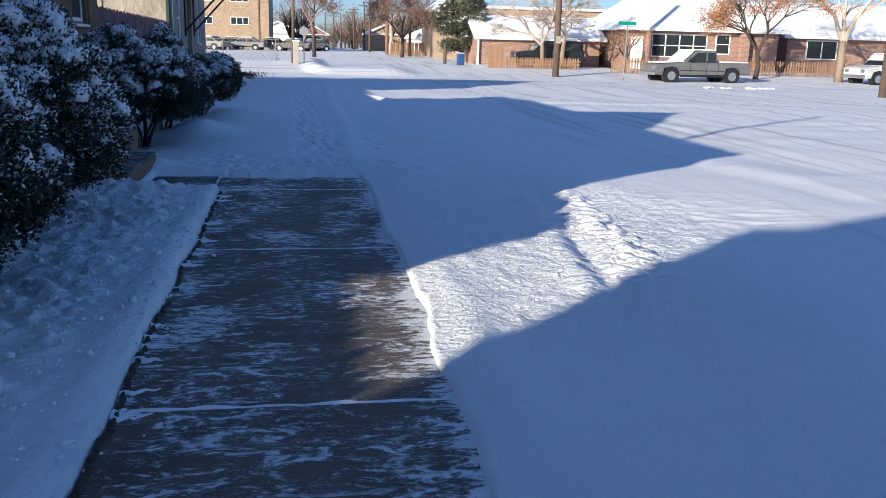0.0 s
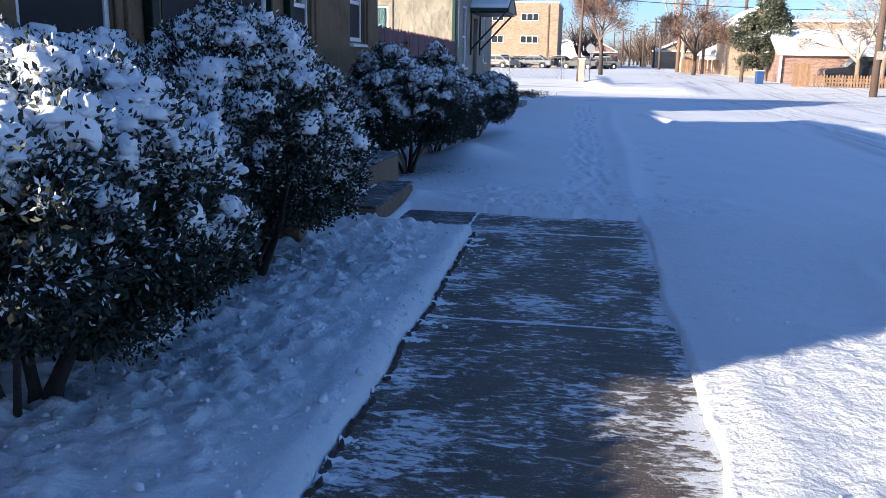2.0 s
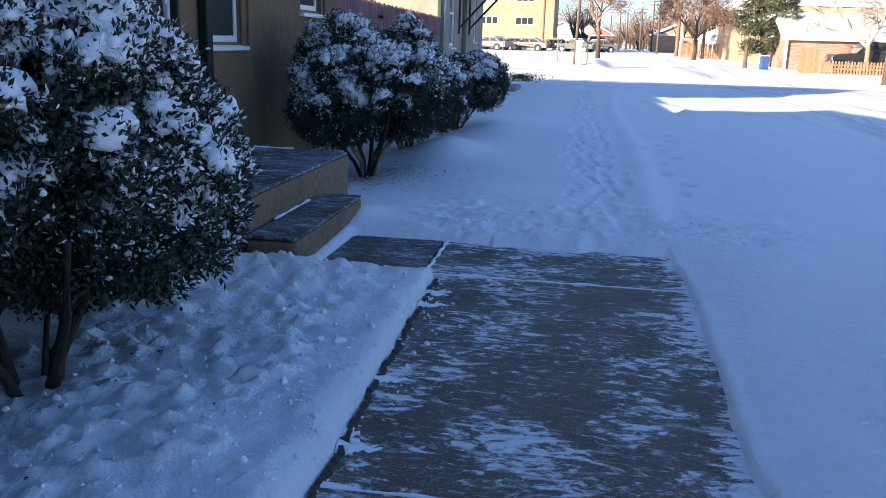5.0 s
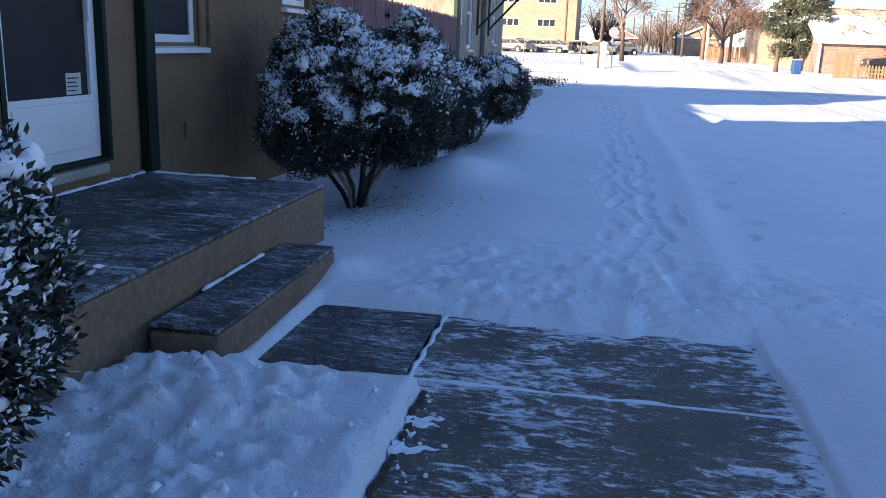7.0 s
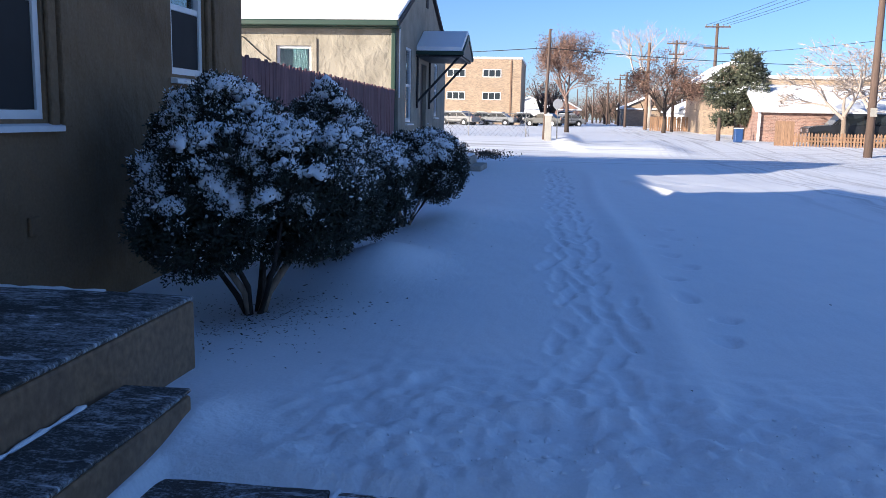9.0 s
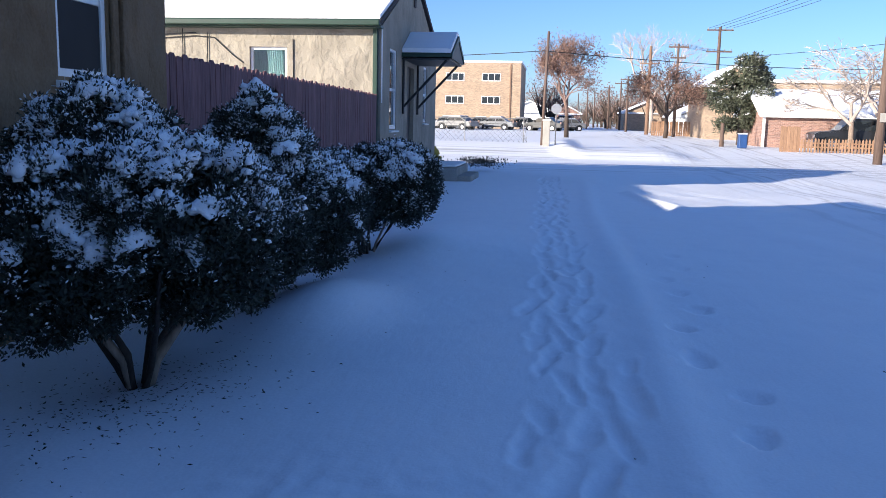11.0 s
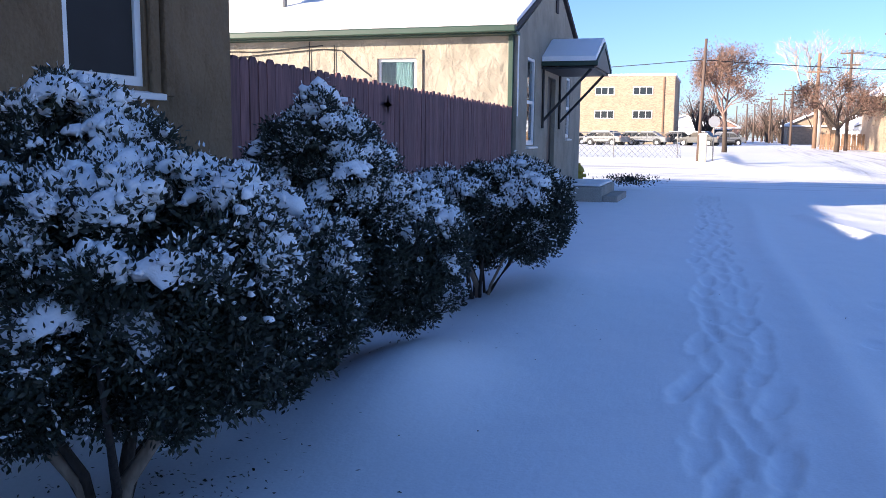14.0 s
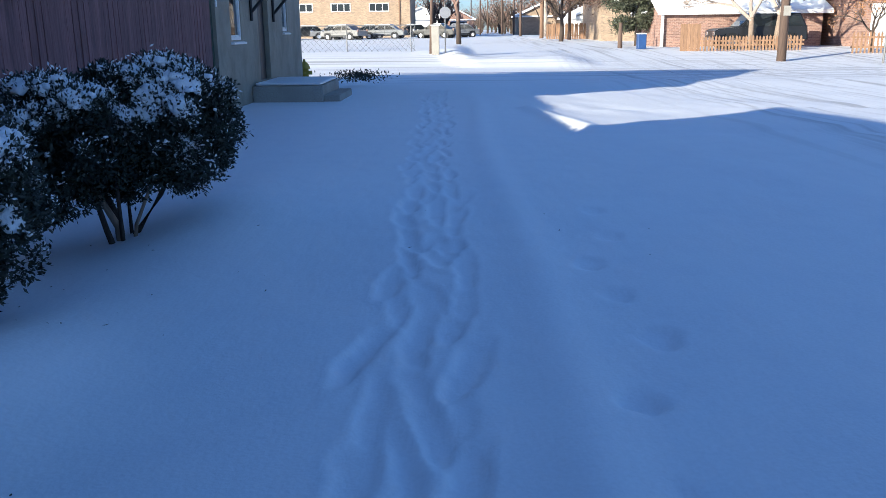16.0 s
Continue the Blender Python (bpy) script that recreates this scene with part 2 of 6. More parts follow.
DARK_GLASS = glass_dark("dark_glass")
GLASS = material("clear_glass", (0.75, 0.85, 0.85), 0.02, vary=0.0)
GLASS.node_tree.nodes["Principled BSDF"].inputs["Transmission Weight"].default_value = 1.0
SCREEN = material("insect_screen", (0.035, 0.033, 0.032), 0.75, vary=0.1, scale=3, spec=0.2)
# darker copy of GREEN, with the shade on the near wall put into its colour
SHADED_GREEN = material("shaded_green_paint", (0.007, 0.018, 0.012), 0.6, vary=0.1, spec=0.2)
CURTAIN = material("teal_curtain", (0.42, 0.56, 0.53), 0.9, vary=0.2, scale=9, stretch=(6, 6, 0.3))
FENCE_PURPLE = material("stained_fence_wood", (0.16, 0.082, 0.085), 0.85, bump=0.4, scale=30, vary=0.3, stain=(0.095, 0.055, 0.06), stain_scale=4, stretch=(1, 1, 0.12), objrand=0.18)
FENCE_ORANGE = material("cedar_fence_wood", (0.29, 0.175, 0.10), 0.8, bump=0.3, scale=30, vary=0.25, stretch=(1, 1, 0.12), objrand=0.2)
LEAF = material("evergreen_leaf", (0.022, 0.029, 0.019), 0.55, scale=8, vary=0.35, stain=(0.034, 0.037, 0.02), stain_scale=6, island=0.5)
BARK = material("bark", (0.075, 0.055, 0.042), 0.9, bump=0.5, scale=40, vary=0.3, stretch=(1, 1, 0.3))
BARK_DARK = material("dark_bark", (0.035, 0.027, 0.022), 0.9, bump=0.6, scale=45, vary=0.35, stretch=(1, 1, 0.4))
BARK_PALE = material("pale_bark", (0.26, 0.20, 0.15), 0.9, bump=0.5, scale=30, vary=0.3, stretch=(1, 1, 0.3))
DRY_LEAF = material("dry_brown_leaf", (0.20, 0.12, 0.085), 0.8, scale=5, vary=0.3, island=0.5)
ORANGE_LEAF = material("dry_orange_leaf", (0.38, 0.19, 0.08), 0.8, scale=5, vary=0.3, island=0.4)
FROST = material("frosted_twig", (0.42, 0.35, 0.29), 0.85, vary=0.2, island=0.25)
TWIG_HAZE = material("bare_twig_brown", (0.20, 0.13, 0.10), 0.9, vary=0.3, island=0.5)
PINE_LEAF = material("pine_leaf", (0.075, 0.084, 0.05), 0.7, scale=4, vary=0.4, island=0.5)
BRICK_TAN = brickwork("tan_brick", (0.37, 0.285, 0.20), (1.0, 1.0, 1.0), (0.30, 0.225, 0.155))
BRICK_RED = brickwork("red_brown_brick", (0.29, 0.18, 0.14), (1.3, 1.5, 1.6), (0.22, 0.13, 0.10))
POLE_WOOD = material("weathered_pole_wood", (0.13, 0.088, 0.066), 0.9, bump=0.3, scale=20, vary=0.2, stretch=(1, 1, 0.1))
POLE_ORANGE = material("new_pole_wood", (0.24, 0.15, 0.095), 0.9, bump=0.3, scale=20, vary=0.2, stretch=(1, 1, 0.1))
GALV = material("galvanised_steel", (0.2, 0.2, 0.2), 0.6, metal=0.3, vary=0.1)
CABLE = material("black_cable", (0.02, 0.02, 0.022), 0.7, vary=0.05)
CAR_GREY = material("grey_car_paint", (0.21, 0.205, 0.20), 0.35, metal=0.4, vary=0.06)
CAR_WHITE = material("white_car_paint", (0.55, 0.55, 0.55), 0.35, vary=0.04)
CAR_DARK = material("dark_car_paint", (0.02, 0.022, 0.027), 0.3, vary=0.05)
CAR_SILVER = material("silver_car_paint", (0.26, 0.265, 0.27), 0.35, metal=0.3, vary=0.05)
RUBBER = material("rubber", (0.015, 0.015, 0.015), 0.85, vary=0.1)
CHROME = material("bright_metal", (0.6, 0.6, 0.62), 0.25, metal=0.9, vary=0.05)
SIGN_GREEN = material("green_sign", (0.01, 0.22, 0.16), 0.5, vary=0.05)
SIGN_BACK = material("aluminium_sign_back", (0.36, 0.36, 0.37), 0.45, metal=0.6, vary=0.08)
BLUE_PLASTIC = material("blue_plastic", (0.025, 0.07, 0.22), 0.5, vary=0.1)
HYDRANT = material("yellow_hydrant_paint", (0.40, 0.32, 0.04), 0.5, vary=0.15)
PAPER = material("printed_paper", (0.55, 0.53, 0.48), 0.8, vary=0.1)
EDGE_DARK = material("edge_gap_shade_and_grass", (0.06, 0.045, 0.035), 0.95, bump=0.6, scale=30, vary=0.3)
SHINGLE_EDGE = material("roof_edge_shingle", (0.05, 0.04, 0.038), 0.9, vary=0.2)

# ---- builders ----
def box(bm, x0, x1, y0, y1, z0, z1, bevel=0.0):
    m = Matrix.Translation(((x0 + x1) / 2, (y0 + y1) / 2, (z0 + z1) / 2)) @ Matrix.Diagonal((abs(x1 - x0), abs(y1 - y0), abs(z1 - z0), 1))
    r = bmesh.ops.create_cube(bm, size=1, matrix=m)
    if bevel:
        es = list({e for v in r["verts"] for e in v.link_edges})
        bmesh.ops.bevel(bm, geom=es, offset=bevel, segments=2, affect="EDGES", profile=0.5)
    return bm


def cuboid(*a, bevel=0.0):
    return box(bmesh.new(), *a, bevel=bevel)


def prism(bm, outline, axis, a, b):
    """An outline of (u, z) pairs pushed from a to b along axis: 'x' takes u as y, 'y' takes u as x, 'z' takes (x, y)."""
    def p(u, z, w):
        return {"x": (w, u, z), "y": (u, w, z), "z": (u, z, w)}[axis]
    va = [bm.verts.new(p(u, z, a)) for u, z in outline]
    vb = [bm.verts.new(p(u, z, b)) for u, z in outline]
    bm.faces.new(va)
    bm.faces.new(vb[::-1])
    n = len(outline)
    for i in range(n):
        bm.faces.new((va[i], vb[i], vb[(i + 1) % n], va[(i + 1) % n]))
    bmesh.ops.recalc_face_normals(bm, faces=bm.faces[:])
    return bm


def rod(bm, points, radii, sides=7):
    """A tube through points, with a radius at each."""
    rings = []
    for i, p in enumerate(points):
        p = Vector(p)
        d = (Vector(points[min(i + 1, len(points) - 1)]) - Vector(points[max(i - 1, 0)]))
        d = d.normalized() if d.length > 1e-6 else Vector((0, 0, 1))
        s = d.cross(Vector((0.31, 0.17, 0.93)) if abs(d.z) < 0.85 else Vector((1, 0, 0))).normalized()
        u = d.cross(s)
        r = radii[i] if hasattr(radii, "__len__") else radii
        rings.append([bm.verts.new(p + r * (math.cos(k * 2 * math.pi / sides) * s + math.sin(k * 2 * math.pi / sides) * u)) for k in range(sides)])
    for a, b in zip(rings, rings[1:]):
        for k in range(sides):
            bm.faces.new((a[k], a[(k + 1) % sides], b[(k + 1) % sides], b[k]))
    bm.faces.new(rings[0][::-1])
    bm.faces.new(rings[-1])
    return bm


def mesh_of(bm, mat, smooth=False):
    me = bpy.data.meshes.new("mesh")
    if isinstance(bm, bmesh.types.BMesh):
        bm.to_mesh(me)
        bm.free()
    else:
        verts, faces = bm
        me.from_pydata(verts, [], faces)
    me.materials.append(mat)
    if smooth:
        me.polygons.foreach_set("use_smooth", [True] * len(me.polygons))
    me.update()
    return me


PLACE = {}


def thing(name, x, y, z, label, category, group="", kind=""):
    ob = new(name)
    ob.empty_display_size = 0.1
    ob.location = (x, y, z)
    PLACE[ob.name] = Matrix.Translation((x, y, z))
    return tagged(ob, label, category, group, kind)


def part(name, bm, mat, parent=None, label="", smooth=False, kind=""):
    """One mesh object in world coordinates, under a thing or under a part."""
    ob = new(name, mesh_of(bm, mat, smooth))
    PLACE[ob.name] = Matrix.Identity(4)
    if parent:
        ob.parent = parent
        ob.matrix_parent_inverse = PLACE[parent.name].inverted()
    return tagged(ob, label, kind=kind)


def piece(name, me, parent, m):
    """One of many alike pieces on a shared mesh, at the pose m."""
    ob = new(name, me)
    ob.parent = parent
    ob.matrix_parent_inverse = PLACE[parent.name].inverted()
    ob.matrix_basis = m
    return ob


def wall_mesh(axis, a, b, u0, u1, z0, z1, holes=()):
    """A wall from a to b across its thickness, with holes (u0, u1, z0, z1) through it, in strips."""
    bm = bmesh.new()
    us = sorted({u0, u1, *[h[0] for h in holes], *[h[1] for h in holes]})
    for ua, ub in zip(us, us[1:]):
        cuts = sorted((h[2], h[3]) for h in holes if h[0] <= ua + 1e-6 and h[1] >= ub - 1e-6)
        z = z0
        for c0, c1 in cuts + [(z1, z1)]:
            if c0 > z + 1e-6:
                if axis == "x":
                    box(bm, a, b, ua, ub, z, c0)
                else:
                    box(bm, ua, ub, a, b, z, c0)
            z = max(z, c1)
    bmesh.ops.remove_doubles(bm, verts=bm.verts[:], dist=1e-4)
    return bm


def step(a, b, v):
    t = np.clip((v - a) / (b - a), 0, 1)
    return t * t * (3 - 2 * t)


def hill(y):
    """The street dips beyond the second house and climbs again past the crossing."""
    return -0.22 * step(27, 40, y) + 0.45 * step(44, 60, y) + 0.34 * step(60, 105, y)


def value_noise(x, y, cell, seed):
    """Smooth noise in 0..1 on arrays."""
    rng = np.random.RandomState(seed)
    tab = rng.rand(256, 256)
    gx, gy = x / cell, y / cell
    ix, iy = np.floor(gx).astype(int), np.floor(gy).astype(int)
    fx, fy = gx - ix, gy - iy
    fx, fy = fx * fx * (3 - 2 * fx), fy * fy * (3 - 2 * fy)
    t = lambda i, j: tab[i % 256, j % 256]
    return (t(ix, iy) * (1 - fx) + t(ix + 1, iy) * fx) * (1 - fy) + (t(ix, iy + 1) * (1 - fx) + t(ix + 1, iy + 1) * fx) * fy

# ---- ground: one sheet of snow ----
WALK_L, WALK_R, WALK_END = -0.10, 1.36, 10.10   # the swept walk
WALL_X = -2.60                                   # front of the near house


def spaced(knots):
    out = []
    for (a, b, d) in knots:
        out += list(np.arange(a, b - d * 0.5, d))
    return np.array(out + [knots[-1][1]])


def walk_left(Y):
    """Where the snow bank meets the walk on its left."""
    return -0.02 - 0.015 * (Y - 3) + 0.045 * (value_noise(Y, Y * 0 + 1, 0.6, 11) - 0.5) + 0.035 * (value_noise(Y, Y * 0 + 1, 0.15, 12) - 0.5)


def snow_height(X, Y):
    n1, n2, n3 = value_noise(X, Y, 0.9, 1), value_noise(X, Y, 0.22, 2), value_noise(X, Y, 0.075, 3)
    far = step(16, 30, Y)
    h = hill(Y) + 0.05 + 0.05 * (value_noise(X, Y, 3.1, 4) - 0.5) + 0.03 * (n1 - 0.5) * (1 - far)
    # drifts run along the street on the right
    lane = step(1.6, 3.0, X) * (1 - step(36, 40, Y))
    h += lane * 0.035 * (value_noise(X * 1.0 + 0.25 * Y, Y * 0.12, 0.55, 5) - 0.5)
    # churned bank between walk and bushes
    bank = step(-2.2, -1.4, X) * (1 - step(-0.18, -0.02, X)) * (1 - step(8.6, 9.2, Y))
    churn = 1 - 0.85 * step(-0.5, -0.3, X + 0.12 * (n1 - 0.5))
    h += bank * (0.03 + 0.02 * (n2 - 0.4) * (0.35 + 0.9 * n1) + churn * (0.085 * np.maximum(n3 - 0.42, 0) * (0.2 + n2) + 0.06 * np.maximum(value_noise(X, Y, 0.045, 41) - 0.45, 0)))
    # mound before the second group of bushes
    h += 0.2 * np.exp(-((X + 0.95) / 0.42) ** 2 - ((Y - 14.5) / 0.9) ** 2) + 0.13 * np.exp(-((X + 0.75) / 0.6) ** 2 - ((Y - 17.6) / 1.6) ** 2)
    h -= 0.07 * np.exp(-((X + 1.75) / 0.45) ** 2 - ((Y - 12.6) / 0.7) ** 2)
    # heaped edge at the end of the swept part
    rough = (n2 - 0.35) * 0.055 + (n3 - 0.5) * 0.04 + 0.03 * (value_noise(X, Y, 0.045, 44) - 0.5)
    h += rough * np.exp(-((Y - WALK_END - 0.5) / 0.75) ** 2) * step(-0.9, -0.3, X) * (1 - step(2.0, 2.8, X))
    # footprints up the middle: a trodden trail of long overlapping prints with thin ridges left between
    rs = np.random.RandomState(42)
    wx_ = X + 0.045 * (value_noise(X, Y, 0.16, 21) - 0.5) + 0.03 * (value_noise(X, Y, 0.05, 22) - 0.5)
    wy_ = Y + 0.14 * (value_noise(X, Y, 0.16, 23) - 0.5) + 0.04 * (value_noise(X, Y, 0.05, 26) - 0.5)
    dent, rim = np.zeros_like(X), np.zeros_like(X)
    for lane_x, pace, first in ((-0.19, 0.52, 10.9), (-0.02, 0.60, 11.05), (0.16, 0.50, 10.75), (0.03, 1.3, 11.6)):
        for i in range(48):
            cy = first + pace * i + rs.uniform(-0.15, 0.15)
            if cy > 33:
                break
            cx = 0.80 - 0.016 * (cy - 15) + 0.19 * math.exp(-((cy - 13.2) / 0.8) ** 2) - 0.11 * math.exp(-((cy - 11.3) / 0.7) ** 2) + lane_x + rs.uniform(-0.055, 0.055) + 0.05 * math.sin(cy * 0.8)
            wx, wy, dp, slant = rs.uniform(0.045, 0.072), rs.uniform(0.18, 0.40), rs.uniform(0.016, 0.042), rs.uniform(-0.25, 0.25)
            d = ((wx_ - cx - slant * (wy_ - cy)) / wx) ** 2 + ((wy_ - cy) / wy) ** 2
            toe = 0.75 + 0.35 * np.clip((cy - wy_) / wy, -1, 1)
            dent = np.maximum(dent, dp * toe * np.exp(-np.minimum(d, 4) ** 2.5))
            rim = np.maximum(rim, 0.007 * np.exp(-((np.minimum(d, 9) - 1.9) / 0.6) ** 2))
    h += rim * (dent < 0.004) * value_noise(X, Y, 0.11, 25) - dent
    # a soft ridge of blown snow beside them
    h += 0.03 * np.exp(-((X - 1.35 - 0.05 * np.sin(Y * 0.5)) / 0.16) ** 2) * step(10.5, 11.5, Y) * (1 - step(26, 32, Y))
    for i in range(9):
        cx, cy = 1.68 + 0.12 * math.sin(i * 1.9) + 0.05 * max(0, i - 3), 12.4 + i * 0.68 + 0.09 * math.sin(i * 5)
        d = ((wx_ - cx) / 0.085) ** 2 + ((wy_ - cy) / 0.135) ** 2
        h -= (0.050 - 0.004 * i) * np.exp(-np.minimum(d, 4) ** 4) * (0.8 + 0.5 * np.clip((cy - wy_) / 0.13, -1, 1))
    # tyre rut, and the ridge that it threw up
    u = (X - 2.55 - (Y - 5.0) * 0.135)
    rut = step(4.2, 5.0, Y) * (1 - step(8.2, 8.9, Y))
    h += rut * (0.038 * np.exp(-((u - 0.32 - 0.06 * (n2 - 0.5)) / (0.10 + 0.035 * (8.6 - Y))) ** 4) * (0.55 + 0.22 * np.sin(Y * 48 + u * 25) + 0.9 * (n3 - 0.4) + 0.5 * (n2 - 0.5)) - 0.022 * np.exp(-((u - 0.02) / 0.07) ** 2) + 0.016 * np.exp(-((u + 0.13) / 0.09) ** 2))
    h += 0.035 * np.exp(-((X - 1.58) / 0.12) ** 2) * step(2.5, 4.2, Y) * (1 - step(5.3, 6.2, Y)) * (0.6 + 0.8 * n2)
    # crusty sunlit patch
    h += (0.008 * (n2 - 0.5) + 0.018 * (n3 - 0.5) + 0.014 * (value_noise(X, Y, 0.036, 43) - 0.5)) * step(1.5, 1.9, X) * (1 - step(4.5, 6, X)) * step(3.6, 4.4, Y) * (1 - step(8, 9, Y))
    # lanes of packed snow on the open street, and the ploughed piece of pavement
    h += 0.03 * (value_noise(X * 0.2 + 0.0 * Y, Y * 1.3 - X * 0.25, 0.6, 8) - 0.5) * step(4.5, 7, X)
    h += 0.06 * step(2.45, 2.9, X + 0.12 * (Y - 23.5)) * step(23.0, 23.6, Y) * (1 - step(27.0, 27.6, Y)) * (1 - step(9, 14, X))
    h += 0.05 * np.exp(-((X - 2.75 + 0.13 * (Y - 23.5)) / 0.16) ** 2) * step(23.0, 23.6, Y) * (1 - step(27.2, 27.6, Y))
    # the street lies a little lower than the lawn before the second house
    h -= 0.15 * step(1.2, 3.2, X) * step(21.5, 27, Y) * (1 - step(30, 38, Y))
    # the corner lot stands a little higher than the street
    h += 0.26 * (1 - step(0.9, 2.2, X)) * step(47.5, 51, Y) * (1 - step(58, 75, Y))
    # low bank left by the plough at the far corner
    h += (0.22 + 0.08 * n1) * step(0.8, 2.0, X + 0.35 * (Y - 48)) * (1 - step(5.4, 7.4, X)) * step(46.6, 48.6, Y) * (1 - step(50.5, 56, Y))
    # snow heaped round the near end of the step
    h += 0.07 * np.exp(-((X + 0.95) / 0.35) ** 2 - ((Y - 8.45) / 0.30) ** 2) + 0.05 * np.exp(-((X + 1.45) / 0.4) ** 2 - ((Y - 8.2) / 0.4) ** 2)
    h += 0.07 * np.exp(-((X + 0.93) / 0.16) ** 2 - ((Y - 10.36) / 0.28) ** 2)
    h += 0.03 * (n3 - 0.4) * np.exp(-((X + 0.8) / 0.6) ** 2 - ((Y - 8.4) / 0.5) ** 2)
    # cut of the swept walk and of the slab before the step
    wob = 0.045 * (value_noise(Y, X * 0 + 1, 0.6, 11) - 0.5) + 0.035 * (value_noise(Y, X * 0 + 1, 0.15, 12) - 0.5)
    wob2 = 0.09 * (value_noise(Y, X * 0 + 9, 0.7, 13) - 0.5) + 0.045 * 0.5 * (value_noise(Y, X * 0 + 9, 0.12, 14) - 0.5)
    left = walk_left(Y)
    right = WALK_R + wob2
    endw = WALK_END - 0.08 + 0.16 * (value_noise(X, Y * 0 + 3, 0.45, 15) - 0.5) + 0.13 * (value_noise(X, Y * 0 + 3, 0.12, 16) - 0.5)
    inside = step(-0.022, 0.008, X - left) * (1 - step(-0.02, 0.03, X - right)) * (1 - step(-0.30, 0.10, Y - endw))
    slab = step(0, 0.06, X + 0.92) * (1 - step(0.0, 0.05, X - 0.1)) * step(0, 0.10, Y - 8.86 + wob * 1.5) * (1 - step(-0.1, 0.08, Y - 9.95 - wob))
    h = np.where(h > 0.02, 0.02 + (h - 0.02) * (1 - 0.65 * np.exp(-((X - right - 0.02) / 0.22) ** 2) * (1 - step(9.8, 10.4, Y))), h)
    cut = np.maximum(inside, slab)
    h = h * (1 - cut) + (-0.05) * cut
    # lip of snow along the left edge, with chunks fallen on the walk
    h += (1 - cut) * 0.012 * np.exp(-((X - left + 0.10) / 0.09) ** 2) * (1 - step(8.6, 9.0, Y)) * (0.4 + n2)
    return h


gx = spaced([(-900, -60, 120), (-60, -14, 6), (-14, -3, 1), (-3, -1.7, 0.08), (-1.7, -0.32, 0.023), (-0.32, 0.2, 0.016), (0.2, 1.22, 0.021), (1.22, 1.52, 0.018), (1.52, 3.4, 0.032), (3.4, 4.4, 0.05), (4.4, 8, 0.12), (8, 20, 0.5), (20, 60, 4), (60, 900, 120)])
gy = spaced([(-400, -20, 60), (-20, -1, 2), (-1, 2.4, 0.15), (2.4, 10.6, 0.026), (10.6, 13, 0.034), (13, 17, 0.04), (17, 20, 0.065), (20, 28, 0.06), (28, 30, 0.12), (30, 50, 0.4), (50, 120, 4), (120, 1500, 120)])
GX, GY = np.meshgrid(gx, gy)
GZ = snow_height(GX, GY)
verts = np.stack([GX, GY, GZ], -1).reshape(-1, 3)
nx, ny = len(gx), len(gy)
ii = (np.arange(ny - 1)[:, None] * nx + np.arange(nx - 1)[None, :]).ravel()
faces = np.stack([ii, ii + 1, ii + nx + 1, ii + nx], -1)
ground = tagged(new("ground", mesh_of((verts.tolist(), faces.tolist()), GROUND_SNOW, True)), "snow-covered ground and street with footprints, tyre ruts and drifts", "ground", kind="structure")

# swept concrete slabs
pavement = thing("pavement", 0.6, 4, 0, "dark damp concrete walk swept of snow with thin white streaks", "pavement", kind="structure")
joints = [-1.9, 0.85, 3.62, 6.42, 9.04, 10.45]
for y0, y1 in zip(joints, joints[1:]):
    part("slab", cuboid(-0.215 if y0 < 7.7 or y0 > 0 else -0.32, 1.62, y0 + 0.008, y1 - 0.008, -0.12, 0.0, bevel=0.008), CONCRETE, pavement)
for k, yj in enumerate(joints[1:-1]):
    if yj > 0:
        bm = bmesh.new()
        pts = [(-0.3 + 0.08 * i, yj + 0.006 * math.sin(i * 1.7 + k), 0.0) for i in range(24)]
        rad = [0.006 + 0.026 * abs(math.sin(i * 2.1 + k) * math.sin(i * 0.37 + 2 * k)) * (1.2 - i / 30) for i in range(24)]
        rod(bm, [(p_[0], p_[1], -0.62 * r_) for p_, r_ in zip(pts, rad)], rad, 8)
        part("joint_snow", bm, SNOW, pavement, "line of snow left in the joint", smooth=True)
bm = bmesh.new()
rod(bm, [(-0.20 + 0.006 * math.sin(i * 1.3), 8.8 + 0.045 * i, -0.002) for i in range(30)], [0.006 + 0.015 * abs(math.sin(i * 2.7) * math.sin(i * 0.9)) for i in range(30)], 6)
part("joint_snow", bm, SNOW, pavement, smooth=True)
part("slab", cuboid(-0.935, -0.225, 8.75, 10.1, -0.12, 0.004, bevel=0.008), CONCRETE_DARK, pavement)

# dark strip along the walk's left edge: shadow of the gap, painted, with dead grass
ey = np.arange(2.5, 8.9, 0.03)
ex = walk_left(ey) + 0.014 + 0.006 * np.sin(ey * 41)
keep = value_noise(ey, ey * 0 + 5, 0.35, 31)
bm = bmesh.new()
run = []
for xx, yy, kk in zip(ex, ey, keep):
    if kk > 0.22:
        run.append((float(xx), float(yy), 0.003))
    if (kk <= 0.22 or yy > 8.85) and len(run) > 2:
        rod(bm, run, [0.006 + 0.011 * abs(math.sin(i * 1.9 + yy)) for i in range(len(run))], 5)
    if kk <= 0.22:
        run = []
part("edge_gap_shade", bm, EDGE_DARK, pavement, "dark strip for the shadowed gap and dead grass along the edge of the walk")

